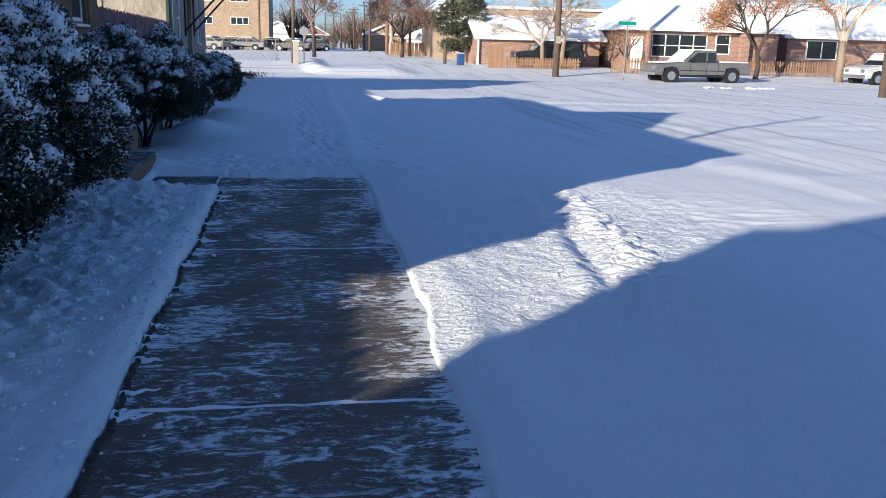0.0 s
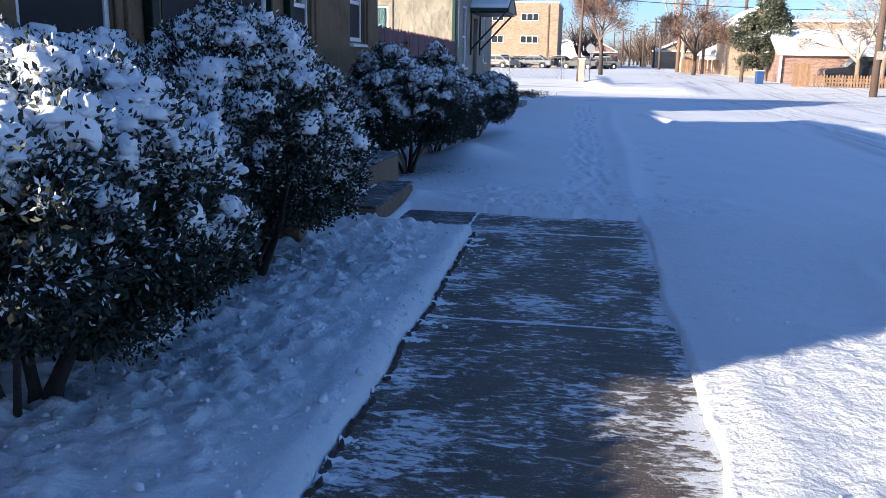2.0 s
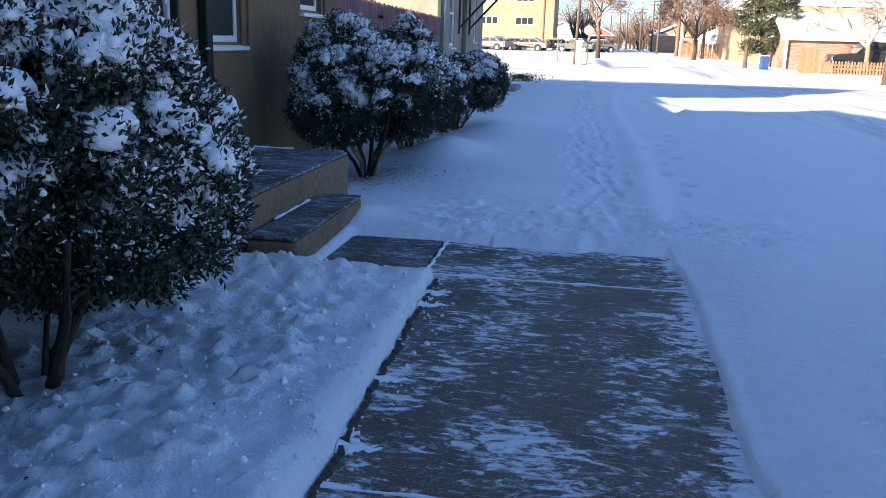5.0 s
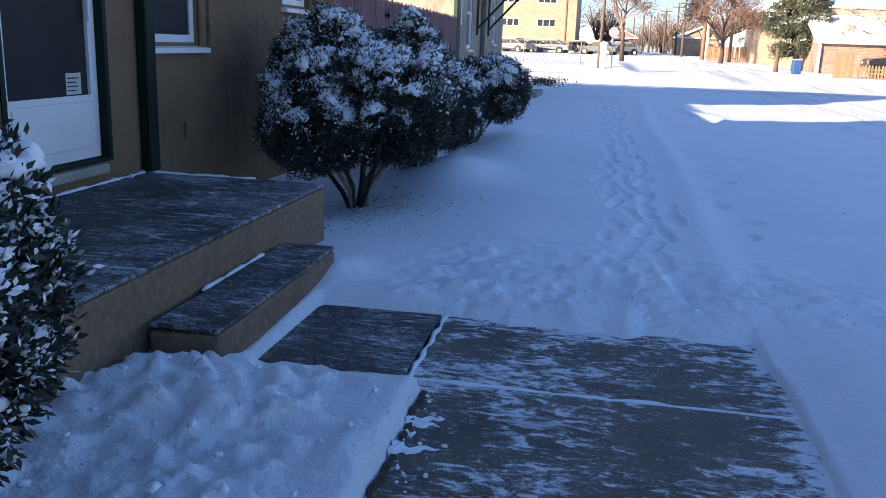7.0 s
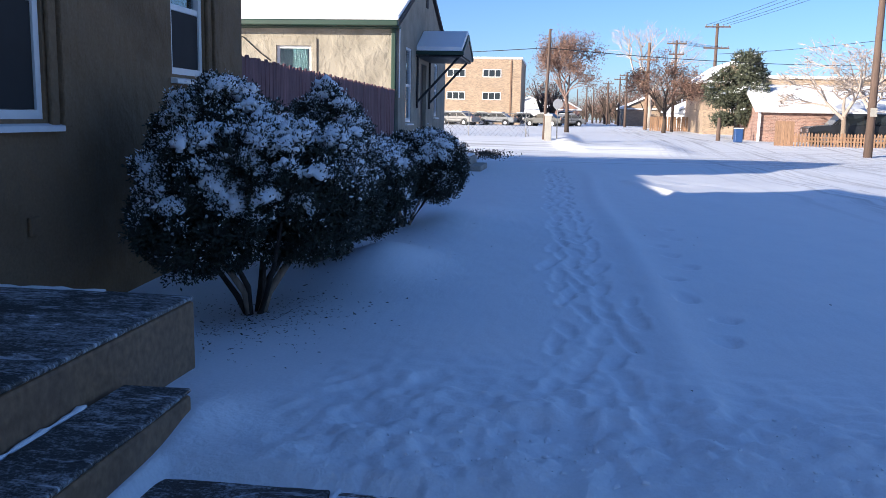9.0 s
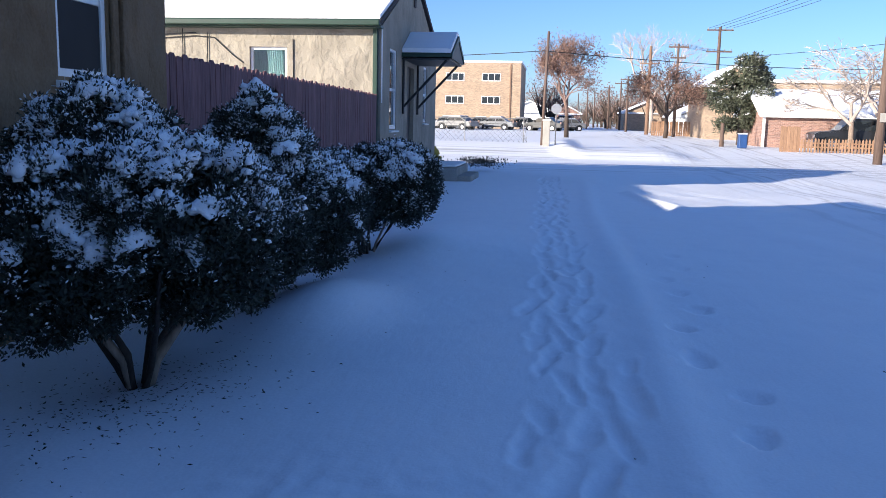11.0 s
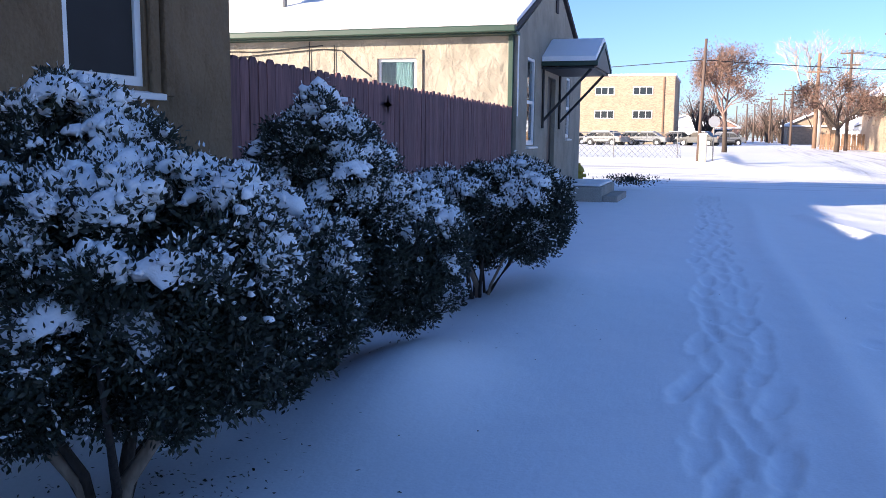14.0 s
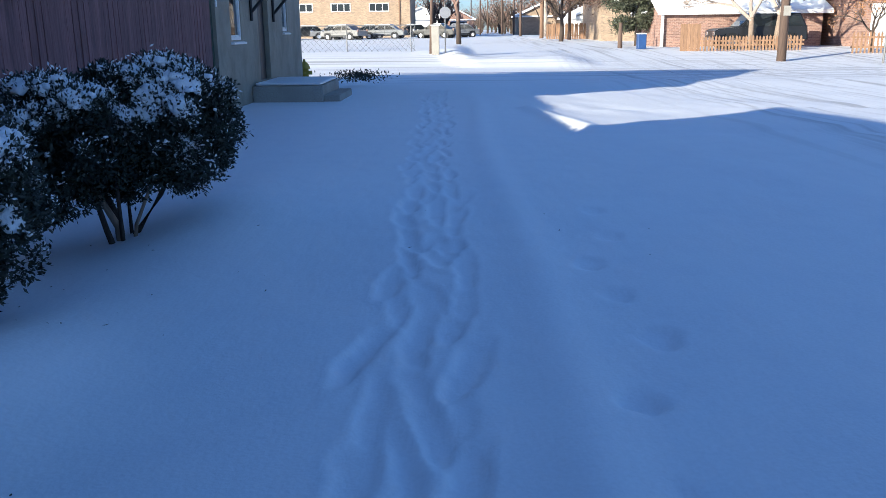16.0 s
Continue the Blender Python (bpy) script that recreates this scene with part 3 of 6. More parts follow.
# ---- near house ----
def window(name, axis_x, y0, y1, z0, z1, parent, sash=True, screen=False, sill=True):
    """A white vinyl sash window set in a wall that faces +x, with its glass 6 cm back."""
    f, x = 0.055, axis_x
    w = part(name, wall_mesh("x", x - 0.09, x - 0.02, y0, y1, z0, z1, [(y0 + f, y1 - f, z0 + f, z1 - f)]), WHITE, parent, "white vinyl sash window frame with dark panes")
    part("pane", cuboid(x - 0.075, x - 0.065, y0 + f - 0.01, y1 - f + 0.01, z0 + f - 0.01, z1 - f + 0.01), GLASS, w)
    if sash:
        zm = (z0 + z1) / 2
        part("sash_rail", cuboid(x - 0.063, x - 0.03, y0 + f + 0.002, y1 - f - 0.002, zm - 0.025, zm + 0.025, bevel=0.004), WHITE, w)
        part("sash", wall_mesh("x", x - 0.062, x - 0.04, y0 + f + 0.003, y1 - f - 0.003, z0 + f + 0.003, zm - 0.027, [(y0 + f + 0.03, y1 - f - 0.03, z0 + f + 0.035, zm - 0.04)]), WHITE, w)
        if screen:
            part("screen", cuboid(x - 0.038, x - 0.034, y0 + f + 0.004, y1 - f - 0.004, z0 + f + 0.004, zm - 0.028), SCREEN, w)
    if sill:
        bm = bmesh.new()
        prism(bm, [(x - 0.10, z0 - 0.003), (x + 0.06, z0 - 0.04), (x + 0.06, z0 - 0.075), (x - 0.10, z0 - 0.075)], "y", y0 - 0.03, y1 + 0.12)
        part("sill", bm, WHITE, w)
    return w


H1_DOOR = (9.74, 10.76, 0.58, 2.66)
H1_DOOR2 = (8.30, 9.27, 0.58, 2.66)
H1_WINDOWS = [(6.5, 7.56, 1.38, 2.55), (11.24, 11.99, 1.33, 2.80), (13.80, 14.46, 1.70, 2.80)]
house = thing("house", -4.2, 9.3, 0, "tan stucco cottage with white sash windows and a concrete stoop", "house")
part("wall", wall_mesh("x", WALL_X - 0.25, WALL_X, 3.15, 15.40, -0.2, 3.30, [H1_DOOR, H1_DOOR2] + H1_WINDOWS), STUCCO_TAN, house, "rough tan stucco front wall")
part("wall", cuboid(-5.7, WALL_X - 0.252, 15.15, 15.398, -0.2, 3.3), STUCCO_TAN, house)
part("wall", cuboid(-5.7, WALL_X - 0.252, 3.152, 3.40, -0.2, 3.3), STUCCO_TAN, house)
part("wall", cuboid(-5.95, -5.702, 3.15, 15.40, -0.2, 4.3), STUCCO_TAN, house)
# roof and gable stay out of view; their outline is fitted to the street shadow
bm = bmesh.new()
prism(bm, [(WALL_X + 0.02, 3.30), (WALL_X + 0.02, 3.42), (-5.98, 4.48), (-5.98, 4.34)], "y", 3.12, 15.45)
part("roof", bm, SNOW, house, "low snow-covered roof, unseen, shaped to throw the street shadow")
bm = bmesh.new()
prism(bm, [(6.6, 3.32), (8.8, 4.38), (11.2, 3.32)], "x", -5.6, WALL_X + 0.03)
part("gable", bm, SNOW, house)
bm = rod(bmesh.new(), [(-3.4, 12.4, 3.5), (-3.4, 12.4, 4.15)], 0.05)
part("vent_pipe", bm, GALV, house)
# out of view; added for the thin bent shadow it throws on the street
bm = rod(bmesh.new(), [(-4.6, 3.4, 3.9), (-4.6, 3.4, 5.4), (-4.55, 3.3, 6.2)], 0.06)
part("unseen_flue", bm, GALV, house)
# moulded plaster returns beside the windows
for wy0, wy1, wz0, wz1 in H1_WINDOWS:
    w = window("window", WALL_X, wy0, wy1, wz0, wz1, house, screen=True)
    for k, (dx, dy) in enumerate(((0.035, 0.16), (0.055, 0.10))):
        part("casing", cuboid(WALL_X + 0.002, WALL_X + dx, wy1 + 0.02 + 0.11 * k, wy1 + 0.11 + 0.11 * k, wz0 - 0.05, wz1 + 0.1, bevel=0.012), STUCCO_TAN, house)
    # black board behind the glass: the unlit room's darkness put into its colour
    part("room_backdrop", cuboid(WALL_X - 0.9, WALL_X - 0.88, wy0 - 0.4, wy1 + 0.4, wz0 - 0.3, wz1 + 0.3), BLACK, house)
def storm_door(d0, d1, dz0, dz1, notice):
    """A white storm door with a dark screen over a kick panel, in a thin dark frame."""
    X = WALL_X
    door = part("door", wall_mesh("x", X - 0.10, X - 0.05, d0 + 0.045, d1 - 0.045, dz0 + 0.03, dz1 - 0.05, [(d0 + 0.125, d1 - 0.12, dz0 + 0.42, dz1 - 0.15)]), WHITE, house, "white aluminium storm door with a dark screen")
    part("jamb", wall_mesh("x", X - 0.12, X + 0.008, d0 + 0.001, d1 - 0.001, dz0, dz1 - 0.001, [(d0 + 0.04, d1 - 0.04, dz0 + 0.02, dz1 - 0.05)]), SHADED_GREEN, house, "dark green door frame")
    part("screen", cuboid(X - 0.08, X - 0.072, d0 + 0.12, d1 - 0.115, dz0 + 0.415, dz1 - 0.145), SCREEN, door)
    part("kick_panel", cuboid(X - 0.052, X - 0.042, d0 + 0.14, d1 - 0.13, dz0 + 0.10, dz0 + 0.37, bevel=0.004), WHITE, door)
    part("rail", cuboid(X - 0.05, X - 0.04, d0 + 0.11, d1 - 0.11, dz0 + 0.385, dz0 + 0.425, bevel=0.003), WHITE, door)
    part("sweep", cuboid(X - 0.09, X - 0.055, d0 + 0.05, d1 - 0.05, dz0 + 0.004, dz0 + 0.028), BLACK, door)
    part("closer", cuboid(X - 0.05, X - 0.02, d1 - 0.14, d1 - 0.118, 1.45, 1.62, bevel=0.006), WHITE, door)
    part("hinge", cuboid(X - 0.05, X - 0.038, d0 + 0.046, d0 + 0.075, 0.83, 0.93), BLACK, door)
    part("handle", cuboid(X - 0.05, X - 0.005, d0 + 0.06, d0 + 0.085, 1.55, 1.70, bevel=0.008), BLACK, door, "black door handle")
    if notice:
        note = part("notice", cuboid(X - 0.0715, X - 0.069, d1 - 0.34, d1 - 0.19, dz0 + 0.43, dz0 + 0.56), PAPER, door, "small printed notice taped behind the screen")
        for k in range(4):
            part("print_line", cuboid(X - 0.069, X - 0.0685, d1 - 0.33, d1 - 0.24 + 0.02 * (k % 2), dz0 + 0.45 + 0.025 * k, dz0 + 0.458 + 0.025 * k), SHINGLE_EDGE, note)
    part("threshold", cuboid(X + 0.003, X + 0.045, d0 + 0.02, d1 - 0.10, 0.51, 0.572, bevel=0.012), CONCRETE_PALE, house, "chipped pale concrete threshold")


storm_door(*H1_DOOR, True)
storm_door(*H1_DOOR2, False)
for yd in (11.10, 8.0):
    part("downspout", cuboid(WALL_X + 0.005, WALL_X + 0.085, yd, yd + 0.125, 0.455, 3.28, bevel=0.012), SHADED_GREEN, house, "dark green square downspout")
# outdoor tap box low on the wall
bm = cuboid(WALL_X + 0.002, WALL_X + 0.03, 11.74, 11.84, 0.62, 0.74, bevel=0.008)
part("wall_box", bm, STUCCO_TAN, house)
# stoop and step
stoop = thing("stoop", -1.95, 9.7, 0, "concrete stoop with tan painted sides and a swept grey top", "stoop")
def ragged_block(x0, x1, y0, y1, z0, z1, bevel, seed):
    bm = bmesh.new()
    box(bm, x0, x1, y0, y1, z0, z1, bevel=bevel)
    bmesh.ops.subdivide_edges(bm, edges=bm.edges[:], cuts=3, use_grid_fill=True)
    for v in bm.verts:
        v.co += Vector([(noise.noise(v.co * 3 + Vector((seed, k, 0)))) * 0.008 for k in range(3)])
    return bm
part("side", ragged_block(-2.598, -1.285, 7.75, 11.15, -0.25, 0.42, 0.02, 1), STOOP_SIDE, stoop)
part("top", ragged_block(-2.598, -1.284, 7.752, 11.149, 0.424, 0.446, 0.01, 2), STOOP_TOP, stoop, "swept grey concrete top")
step_block = thing("step", -1.1, 9.55, 0, "single concrete step with tan painted sides against the stoop", "step")
part("side", ragged_block(-1.255, -0.945, 8.78, 10.33, -0.2, 0.20, 0.02, 3), STOOP_SIDE, step_block)
part("top", ragged_block(-1.257, -0.943, 8.778, 10.333, 0.203, 0.223, 0.01, 4), STOOP_TOP, step_block)

for name_, run, owner in (("seam_snow", [(-2.575, 9.75 + 0.07 * i, 0.452) for i in range(20)], stoop), ("seam_snow", [(-1.268, 9.3 + 0.05 * i, 0.221) for i in range(16)], step_block),
                          ("seam_snow", [(-2.55 + 0.06 * i, 11.13, 0.450) for i in range(14)], stoop)):
    rad = [0.004 + 0.02 * abs(math.sin(i * 1.9) * math.sin(i * 0.55 + 0.4)) for i in range(len(run))]
    part(name_, rod(bmesh.new(), [(p_[0], p_[1], p_[2] - 0.3 * r_) for p_, r_ in zip(run, rad)], rad, 8), SNOW, owner, "thin line of snow left in the seam", smooth=True)

# unseen house behind the start of the walk, added to shape the near shadow
back = thing("house", -5.3, -9, 0, "unseen tan stucco house behind the start of the walk, added to shape the near shadow", "house")
part("wall", cuboid(-8, WALL_X, -14, -4.62, -0.2, 4.4), STUCCO_TAN, back)
part("roof", prism(bmesh.new(), [(WALL_X + 0.1, 4.4), (-5.3, 5.4), (-8.1, 4.4)], "y", -14.1, -4.9), SNOW, back)

# ---- second house ----
H2X, H2Y0, H2Y1, H2XW = -3.0, 26.2, 34.3, -11.5
h2 = thing("house", -7, 30, 0, "pale stucco cottage with a snow-covered gable roof and green gutters", "house")
H2_FW = [(27.15, 27.95, 1.25, 3.0), (31.9, 32.5, 1.4, 2.9)]
H2_DOOR = (29.35, 30.35, 0.42, 2.75)
part("wall", wall_mesh("x", H2X - 0.25, H2X, H2Y0 + 0.252, H2Y1, -0.2, 3.35, H2_FW + [H2_DOOR]), STUCCO_CREAM, h2, "rough pale stucco gable wall")
H2_SW = (-5.82, -5.0, 2.0, 2.92)
part("wall", wall_mesh("y", H2Y0, H2Y0 + 0.25, H2XW, H2X, -0.2, 3.35, [H2_SW]), STUCCO_CREAM, h2, "sunlit pale stucco side wall")
part("wall", cuboid(H2XW, H2X - 0.252, H2Y1 - 0.25, H2Y1, -0.2, 3.35), STUCCO_CREAM, h2)
part("wall", cuboid(H2XW, H2XW + 0.25, H2Y0 + 0.252, H2Y1 - 0.252, -0.2, 3.35), STUCCO_CREAM, h2)
bm = bmesh.new()
MID = (H2Y0 + H2Y1) / 2
prism(bm, [(H2Y0 + 0.02, 3.352), (MID, 4.98), (H2Y1 - 0.02, 3.352)], "x", H2X - 0.25, H2X - 0.002)
part("gable", bm, STUCCO_CREAM, h2)
bm = bmesh.new()
prism(bm, [(H2Y0 - 0.32, 3.36), (H2Y0 - 0.32, 3.46), (MID, 5.16), (H2Y1 + 0.3, 3.46), (H2Y1 + 0.3, 3.36), (MID, 5.02)], "x", H2XW - 0.2, H2X + 0.06)
roof2 = part("roof", bm, SHINGLE_EDGE, h2)
bm = bmesh.new()
prism(bm, [(H2Y0 - 0.28, 3.47), (H2Y0 - 0.27, 3.56), (MID, 5.27), (H2Y1 + 0.24, 3.56), (H2Y1 + 0.26, 3.47), (MID, 5.165)], "x", H2XW - 0.1, H2X + 0.03)
part("roof_snow", bm, SNOW, roof2, "smooth snow lying on the roof")
part("gutter", cuboid(H2XW, H2X + 0.05, H2Y0 - 0.45, H2Y0 - 0.325, 3.33, 3.45, bevel=0.02), GREEN, h2, "dark green gutter")
part("downspout", cuboid(H2X - 0.16, H2X - 0.06, H2Y0 - 0.09, H2Y0 - 0.003, 0.1, 3.33, bevel=0.012), GREEN, h2)
part("corner_bead", cuboid(H2X + 0.003, H2X + 0.02, H2Y0 + 0.01, H2Y0 + 0.07, 1.8, 3.3), WHITE, h2)
part("fascia", cuboid(H2XW, H2X + 0.05, H2Y0 - 0.322, H2Y0 - 0.002, 3.30, 3.348), GREEN, h2)
for wy0, wy1, wz0, wz1 in H2_FW:
    window("window", H2X, wy0, wy1, wz0, wz1, h2)
    # black board in place of the dim room behind the pane
    part("room_backdrop", cuboid(H2X - 0.8, H2X - 0.78, wy0 - 0.3, wy1 + 0.3, wz0 - 0.2, wz1 + 0.2), BLACK, h2)
part("door", cuboid(H2X - 0.14, H2X - 0.1, H2_DOOR[0] + 0.002, H2_DOOR[1] - 0.002, H2_DOOR[2], H2_DOOR[3] - 0.002), BLACK, h2, "dark front door under the awning")
sx0, sx1, sz0, sz1 = H2_SW
sw = part("window", wall_mesh("y", H2Y0 + 0.03, H2Y0 + 0.1, sx0, sx1, sz0, sz1, [(sx0 + 0.06, sx1 - 0.06, sz0 + 0.06, sz1 - 0.06)]), WHITE, h2, "white side window with a teal curtain")
part("pane", cuboid(sx0 + 0.05, sx1 - 0.05, H2Y0 + 0.065, H2Y0 + 0.073, sz0 + 0.05, sz1 - 0.05), GLASS, sw)
bm = bmesh.new()
for k in range(7):
    xk = sx0 + 0.36 + k * 0.048
    rod(bm, [(xk + 0.05, H2Y0 + 0.13, sz0 + 0.02), (xk, H2Y0 + 0.13, sz1 - 0.02)], 0.03, 6)
part("curtain", bm, CURTAIN, sw, "pale teal curtain")
part("room_backdrop", cuboid(sx0 - 0.3, sx1 + 0.3, H2Y0 + 0.9, H2Y0 + 0.92, sz0 - 0.3, sz1 + 0.3), CURTAIN, h2)
part("casing", wall_mesh("y", H2Y0 - 0.04, H2Y0 - 0.002, sx0 - 0.12, sx1 + 0.12, sz0 - 0.1, sz1 + 0.16, [(sx0, sx1, sz0, sz1)]), STUCCO_CREAM, h2)
bm = bmesh.new()
box(bm, H2X + 0.003, H2X + 0.03, MID - 0.14, MID + 0.14, 4.25, 4.7)
vent = part("gable_vent", bm, SHINGLE_EDGE, h2)
def roof_z(y):
    return 3.56 + (y - H2Y0 + 0.27) * (5.27 - 3.56) / (MID - H2Y0 + 0.27)
v = part("turbine_vent", rod(bmesh.new(), [(-8.6, 27.6, roof_z(27.6) - 0.15), (-8.6, 27.6, roof_z(27.6) + 0.25)], 0.06, 8), GALV, h2, "snow-capped roof vent")
part("cap", rod(bmesh.new(), [(-8.6, 27.6, roof_z(27.6) + 0.25), (-8.6, 27.6, roof_z(27.6) + 0.32), (-8.6, 27.6, roof_z(27.6) + 0.52), (-8.6, 27.6, roof_z(27.6) + 0.56)], [0.10, 0.22, 0.22, 0.12], 10), GALV, v)
part("vent_pipe", rod(bmesh.new(), [(-5.7, 29.2, roof_z(29.2) - 0.2), (-5.7, 29.2, roof_z(29.2) + 0.35)], 0.05, 8), BLACK, h2)
part("roof_hatch", cuboid(-6.4, -5.9, 28.9, 29.4, roof_z(29.2) - 0.2, roof_z(29.2) + 0.06, bevel=0.02), SHINGLE_EDGE, h2)
for pts in ([(-11.4, 26.17, 3.02), (-9, 26.17, 3.0), (-7.0, 26.17, 3.13), (-6.6, 26.17, 3.1), (-6.2, 26.17, 2.75), (-5.85, 26.17, 2.5)], [(-6.75, 26.17, 3.2), (-6.75, 26.17, 2.0)], [(-7.3, 26.17, 3.28), (-7.3, 26.17, 1.9)], [(-11.4, 26.17, 3.2), (-8.5, 26.17, 3.1), (-7.0, 26.17, 3.2)]):
    part("wall_cable", rod(bmesh.new(), pts, 0.011, 5), CABLE, h2)
# gabled awning over the door, its ridge square to the wall
AY0, AYM, AY1 = 28.55, 29.85, 31.15
awning = part("awning", prism(bmesh.new(), [(AY0, 2.92), (AY0, 3.0), (AYM, 3.52), (AY1, 3.0), (AY1, 2.92), (AYM, 3.40)], "x", H2X + 0.003, -1.80), GREEN, h2, "dark green gabled door awning on brackets")
part("front_board", prism(bmesh.new(), [(AY0 + 0.05, 2.9), (AYM, 3.40), (AY1 - 0.05, 2.9)], "x", -1.86, -1.82), BLACK, awning)
part("soffit", cuboid(H2X + 0.004, -1.87, AY0 + 0.03, AY1 - 0.03, 2.86, 2.90), BLACK, awning)
part("snow_cap", prism(bmesh.new(), [(AY0 + 0.02, 3.02), (AY0 + 0.03, 3.12), (AYM - 0.2, 3.58), (AYM, 3.62), (AYM + 0.2, 3.58), (AY1 - 0.03, 3.12), (AY1 - 0.02, 3.02), (AYM, 3.526)], "x", H2X + 0.01, -1.84), SNOW, awning)
for yb in (28.7, 30.8):
    part("bracket", rod(bmesh.new(), [(H2X + 0.02, yb, 1.75), (-1.95, yb, 2.86)], 0.03, 6), BLACK, awning)
    part("bracket", rod(bmesh.new(), [(H2X + 0.03, yb, 1.6), (H2X + 0.03, yb, 2.9)], 0.03, 6), BLACK, awning)
stoop2 = thing("step", -2.2, 29.5, 0, "small concrete entrance stoop dusted with snow", "step")
part("side", cuboid(H2X + 0.003, -1.62, 28.5, 30.9, -0.1, 0.36, bevel=0.02), CONCRETE_PALE, stoop2)
part("snow_cap", cuboid(H2X + 0.05, -1.66, 28.55, 30.85, 0.364, 0.42, bevel=0.03), SNOW, stoop2)
part("tread", cuboid(-1.618, -1.3, 28.6, 30.6, -0.1, 0.17, bevel=0.02), CONCRETE_PALE, stoop2)

# fire hydrant past the second house
hyx, hyy, hyz = -3.12, 35.3, -0.12
hydrant = thing("fire_hydrant", hyx, hyy, hyz, "yellow cast-iron fire hydrant standing in the snow", "hydrant")
part("barrel", rod(bmesh.new(), [(hyx, hyy, hyz - 0.1), (hyx, hyy, hyz + 0.12), (hyx, hyy, hyz + 0.13), (hyx, hyy, hyz + 0.52)], [0.16, 0.16, 0.11, 0.11], 14), HYDRANT, hydrant, smooth=True)
part("bonnet", rod(bmesh.new(), [(hyx, hyy, hyz + 0.52), (hyx, hyy, hyz + 0.56), (hyx, hyy, hyz + 0.66), (hyx, hyy, hyz + 0.72), (hyx, hyy, hyz + 0.78)], [0.15, 0.15, 0.11, 0.04, 0.03], 14), HYDRANT, hydrant, smooth=True)
for dx, dy in ((0.2, 0), (-0.2, 0), (0, -0.21)):
    part("nozzle", rod(bmesh.new(), [(hyx, hyy, hyz + 0.42), (hyx + dx, hyy + dy, hyz + 0.42)], 0.055, 10), HYDRANT, hydrant, smooth=True)

# board fence between the houses
def board_fence(name, x, ya, yb, top_a, top_b, mat, label, width=0.14):
    f = thing(name, x, (ya + yb) / 2, 0, label, "fence")
    part("rail", cuboid(x - 0.07, x - 0.03, ya, yb, 0.45, 0.54), mat, f)
    part("rail", cuboid(x - 0.07, x - 0.03, ya, yb, min(top_a, top_b) - 0.4, min(top_a, top_b) - 0.31), mat, f)
    bm = bmesh.new()
    w = width / 2 - 0.004
    prism(bm, [(-w, -2.2), (w, -2.2), (w, -0.04), (w - 0.035, 0), (-w + 0.035, 0), (-w, -0.04)], "x", -0.03, -0.008)
    me = mesh_of(bm, mat)
    n = int((yb - ya) / width)
    for i in range(n):
        t = (i + 0.5) / n
        piece("board", me, f, pose(x + 0.006 * math.sin(i * 7.1), ya + (yb - ya) * t, top_a + (top_b - top_a) * t + 0.015 * math.sin(i * 3.7), 0, 0.5 * math.sin(i * 5.3), 0))
    return f
fence = board_fence("fence", -3.05, 15.46, 26.19, 2.06, 1.97, FENCE_PURPLE, "weathered purple-brown board fence between two houses")
bm = bmesh.new()
for a in range(4):
    r = pose(-3.02, 19.5, 1.78, 45 * 0 + 90 * a, 0, 0)
    vs = [bm.verts.new(r @ Vector(p)) for p in ((0, 0, 0), (0, 0.03, 0.03), (0, 0, 0.17), (0, -0.03, 0.03))]
    bm.faces.new(vs)
bmesh.ops.solidify(bm, geom=bm.faces[:], thickness=0.015)
star = part("star_ornament", bm, FENCE_PURPLE, fence, "metal star ornament fixed to the boards")
# out of view; added to keep low sun off the walk's left side
low = board_fence("fence", -3.0, -4.6, 3.12, 1.42, 1.42, FENCE_PURPLE, "unseen low board fence in the gap between the cottages, added to shade the walk")

# ---- bushes ----
ICO = bmesh.new()
bmesh.ops.create_icosphere(ICO, subdivisions=2, radius=1)
ICO_V = np.array([v.co[:] for v in ICO.verts])
ICO.verts.index_update()
ICO_F = np.array([[v.index for v in f.verts] for f in ICO.faces])
ICO.free()
ICO = bmesh.new()
bmesh.ops.create_icosphere(ICO, subdivisions=1, radius=1)
ICO.verts.index_update()
SMALL_V = np.array([v.co[:] for v in ICO.verts])
SMALL_F = np.array([[v.index for v in f.verts] for f in ICO.faces])
ICO.free()


def snow_flecks(centres, radii, rng):
    """Many small uneven lumps at once."""
    n = len(centres)
    dent = rng.uniform(0.65, 1.3, (n, len(SMALL_V), 1))
    shape = rng.uniform(0.7, 1.4, (n, 1, 3)) * np.array([1, 1, 0.7])
    v = centres[:, None, :] + SMALL_V[None] * dent * shape * radii[:, None, None]
    f = SMALL_F[None] + (np.arange(n) * len(SMALL_V))[:, None, None]
    return v.reshape(-1, 3), f.reshape(-1, 3)



def leaves_mesh(centres, ways, size, rng, count):
    """Small pointed leaves round each sprig's end: a folded diamond of two triangles each."""
    n = len(centres)
    c = np.repeat(centres, count, 0)
    w = np.repeat(ways, count, 0)
    d = w * 0.7 + rng.normal(0, 0.75, (n * count, 3))
    d /= np.linalg.norm(d, axis=1)[:, None]
    side = np.cross(d, rng.normal(0, 1, d.shape))
    side /= np.linalg.norm(side, axis=1)[:, None] + 1e-9
    s = (size * rng.uniform(0.65, 1.3, n * count))[:, None]
    base = c + d * s * 0.3 + rng.normal(0, size * 0.7, c.shape)
    v = np.stack([base, base + d * s * 0.55 + side * s * 0.23, base + d * s * 1.15, base + d * s * 0.55 - side * s * 0.23], 1).reshape(-1, 3)
    f = np.arange(len(v)).reshape(-1, 4)
    return v, f


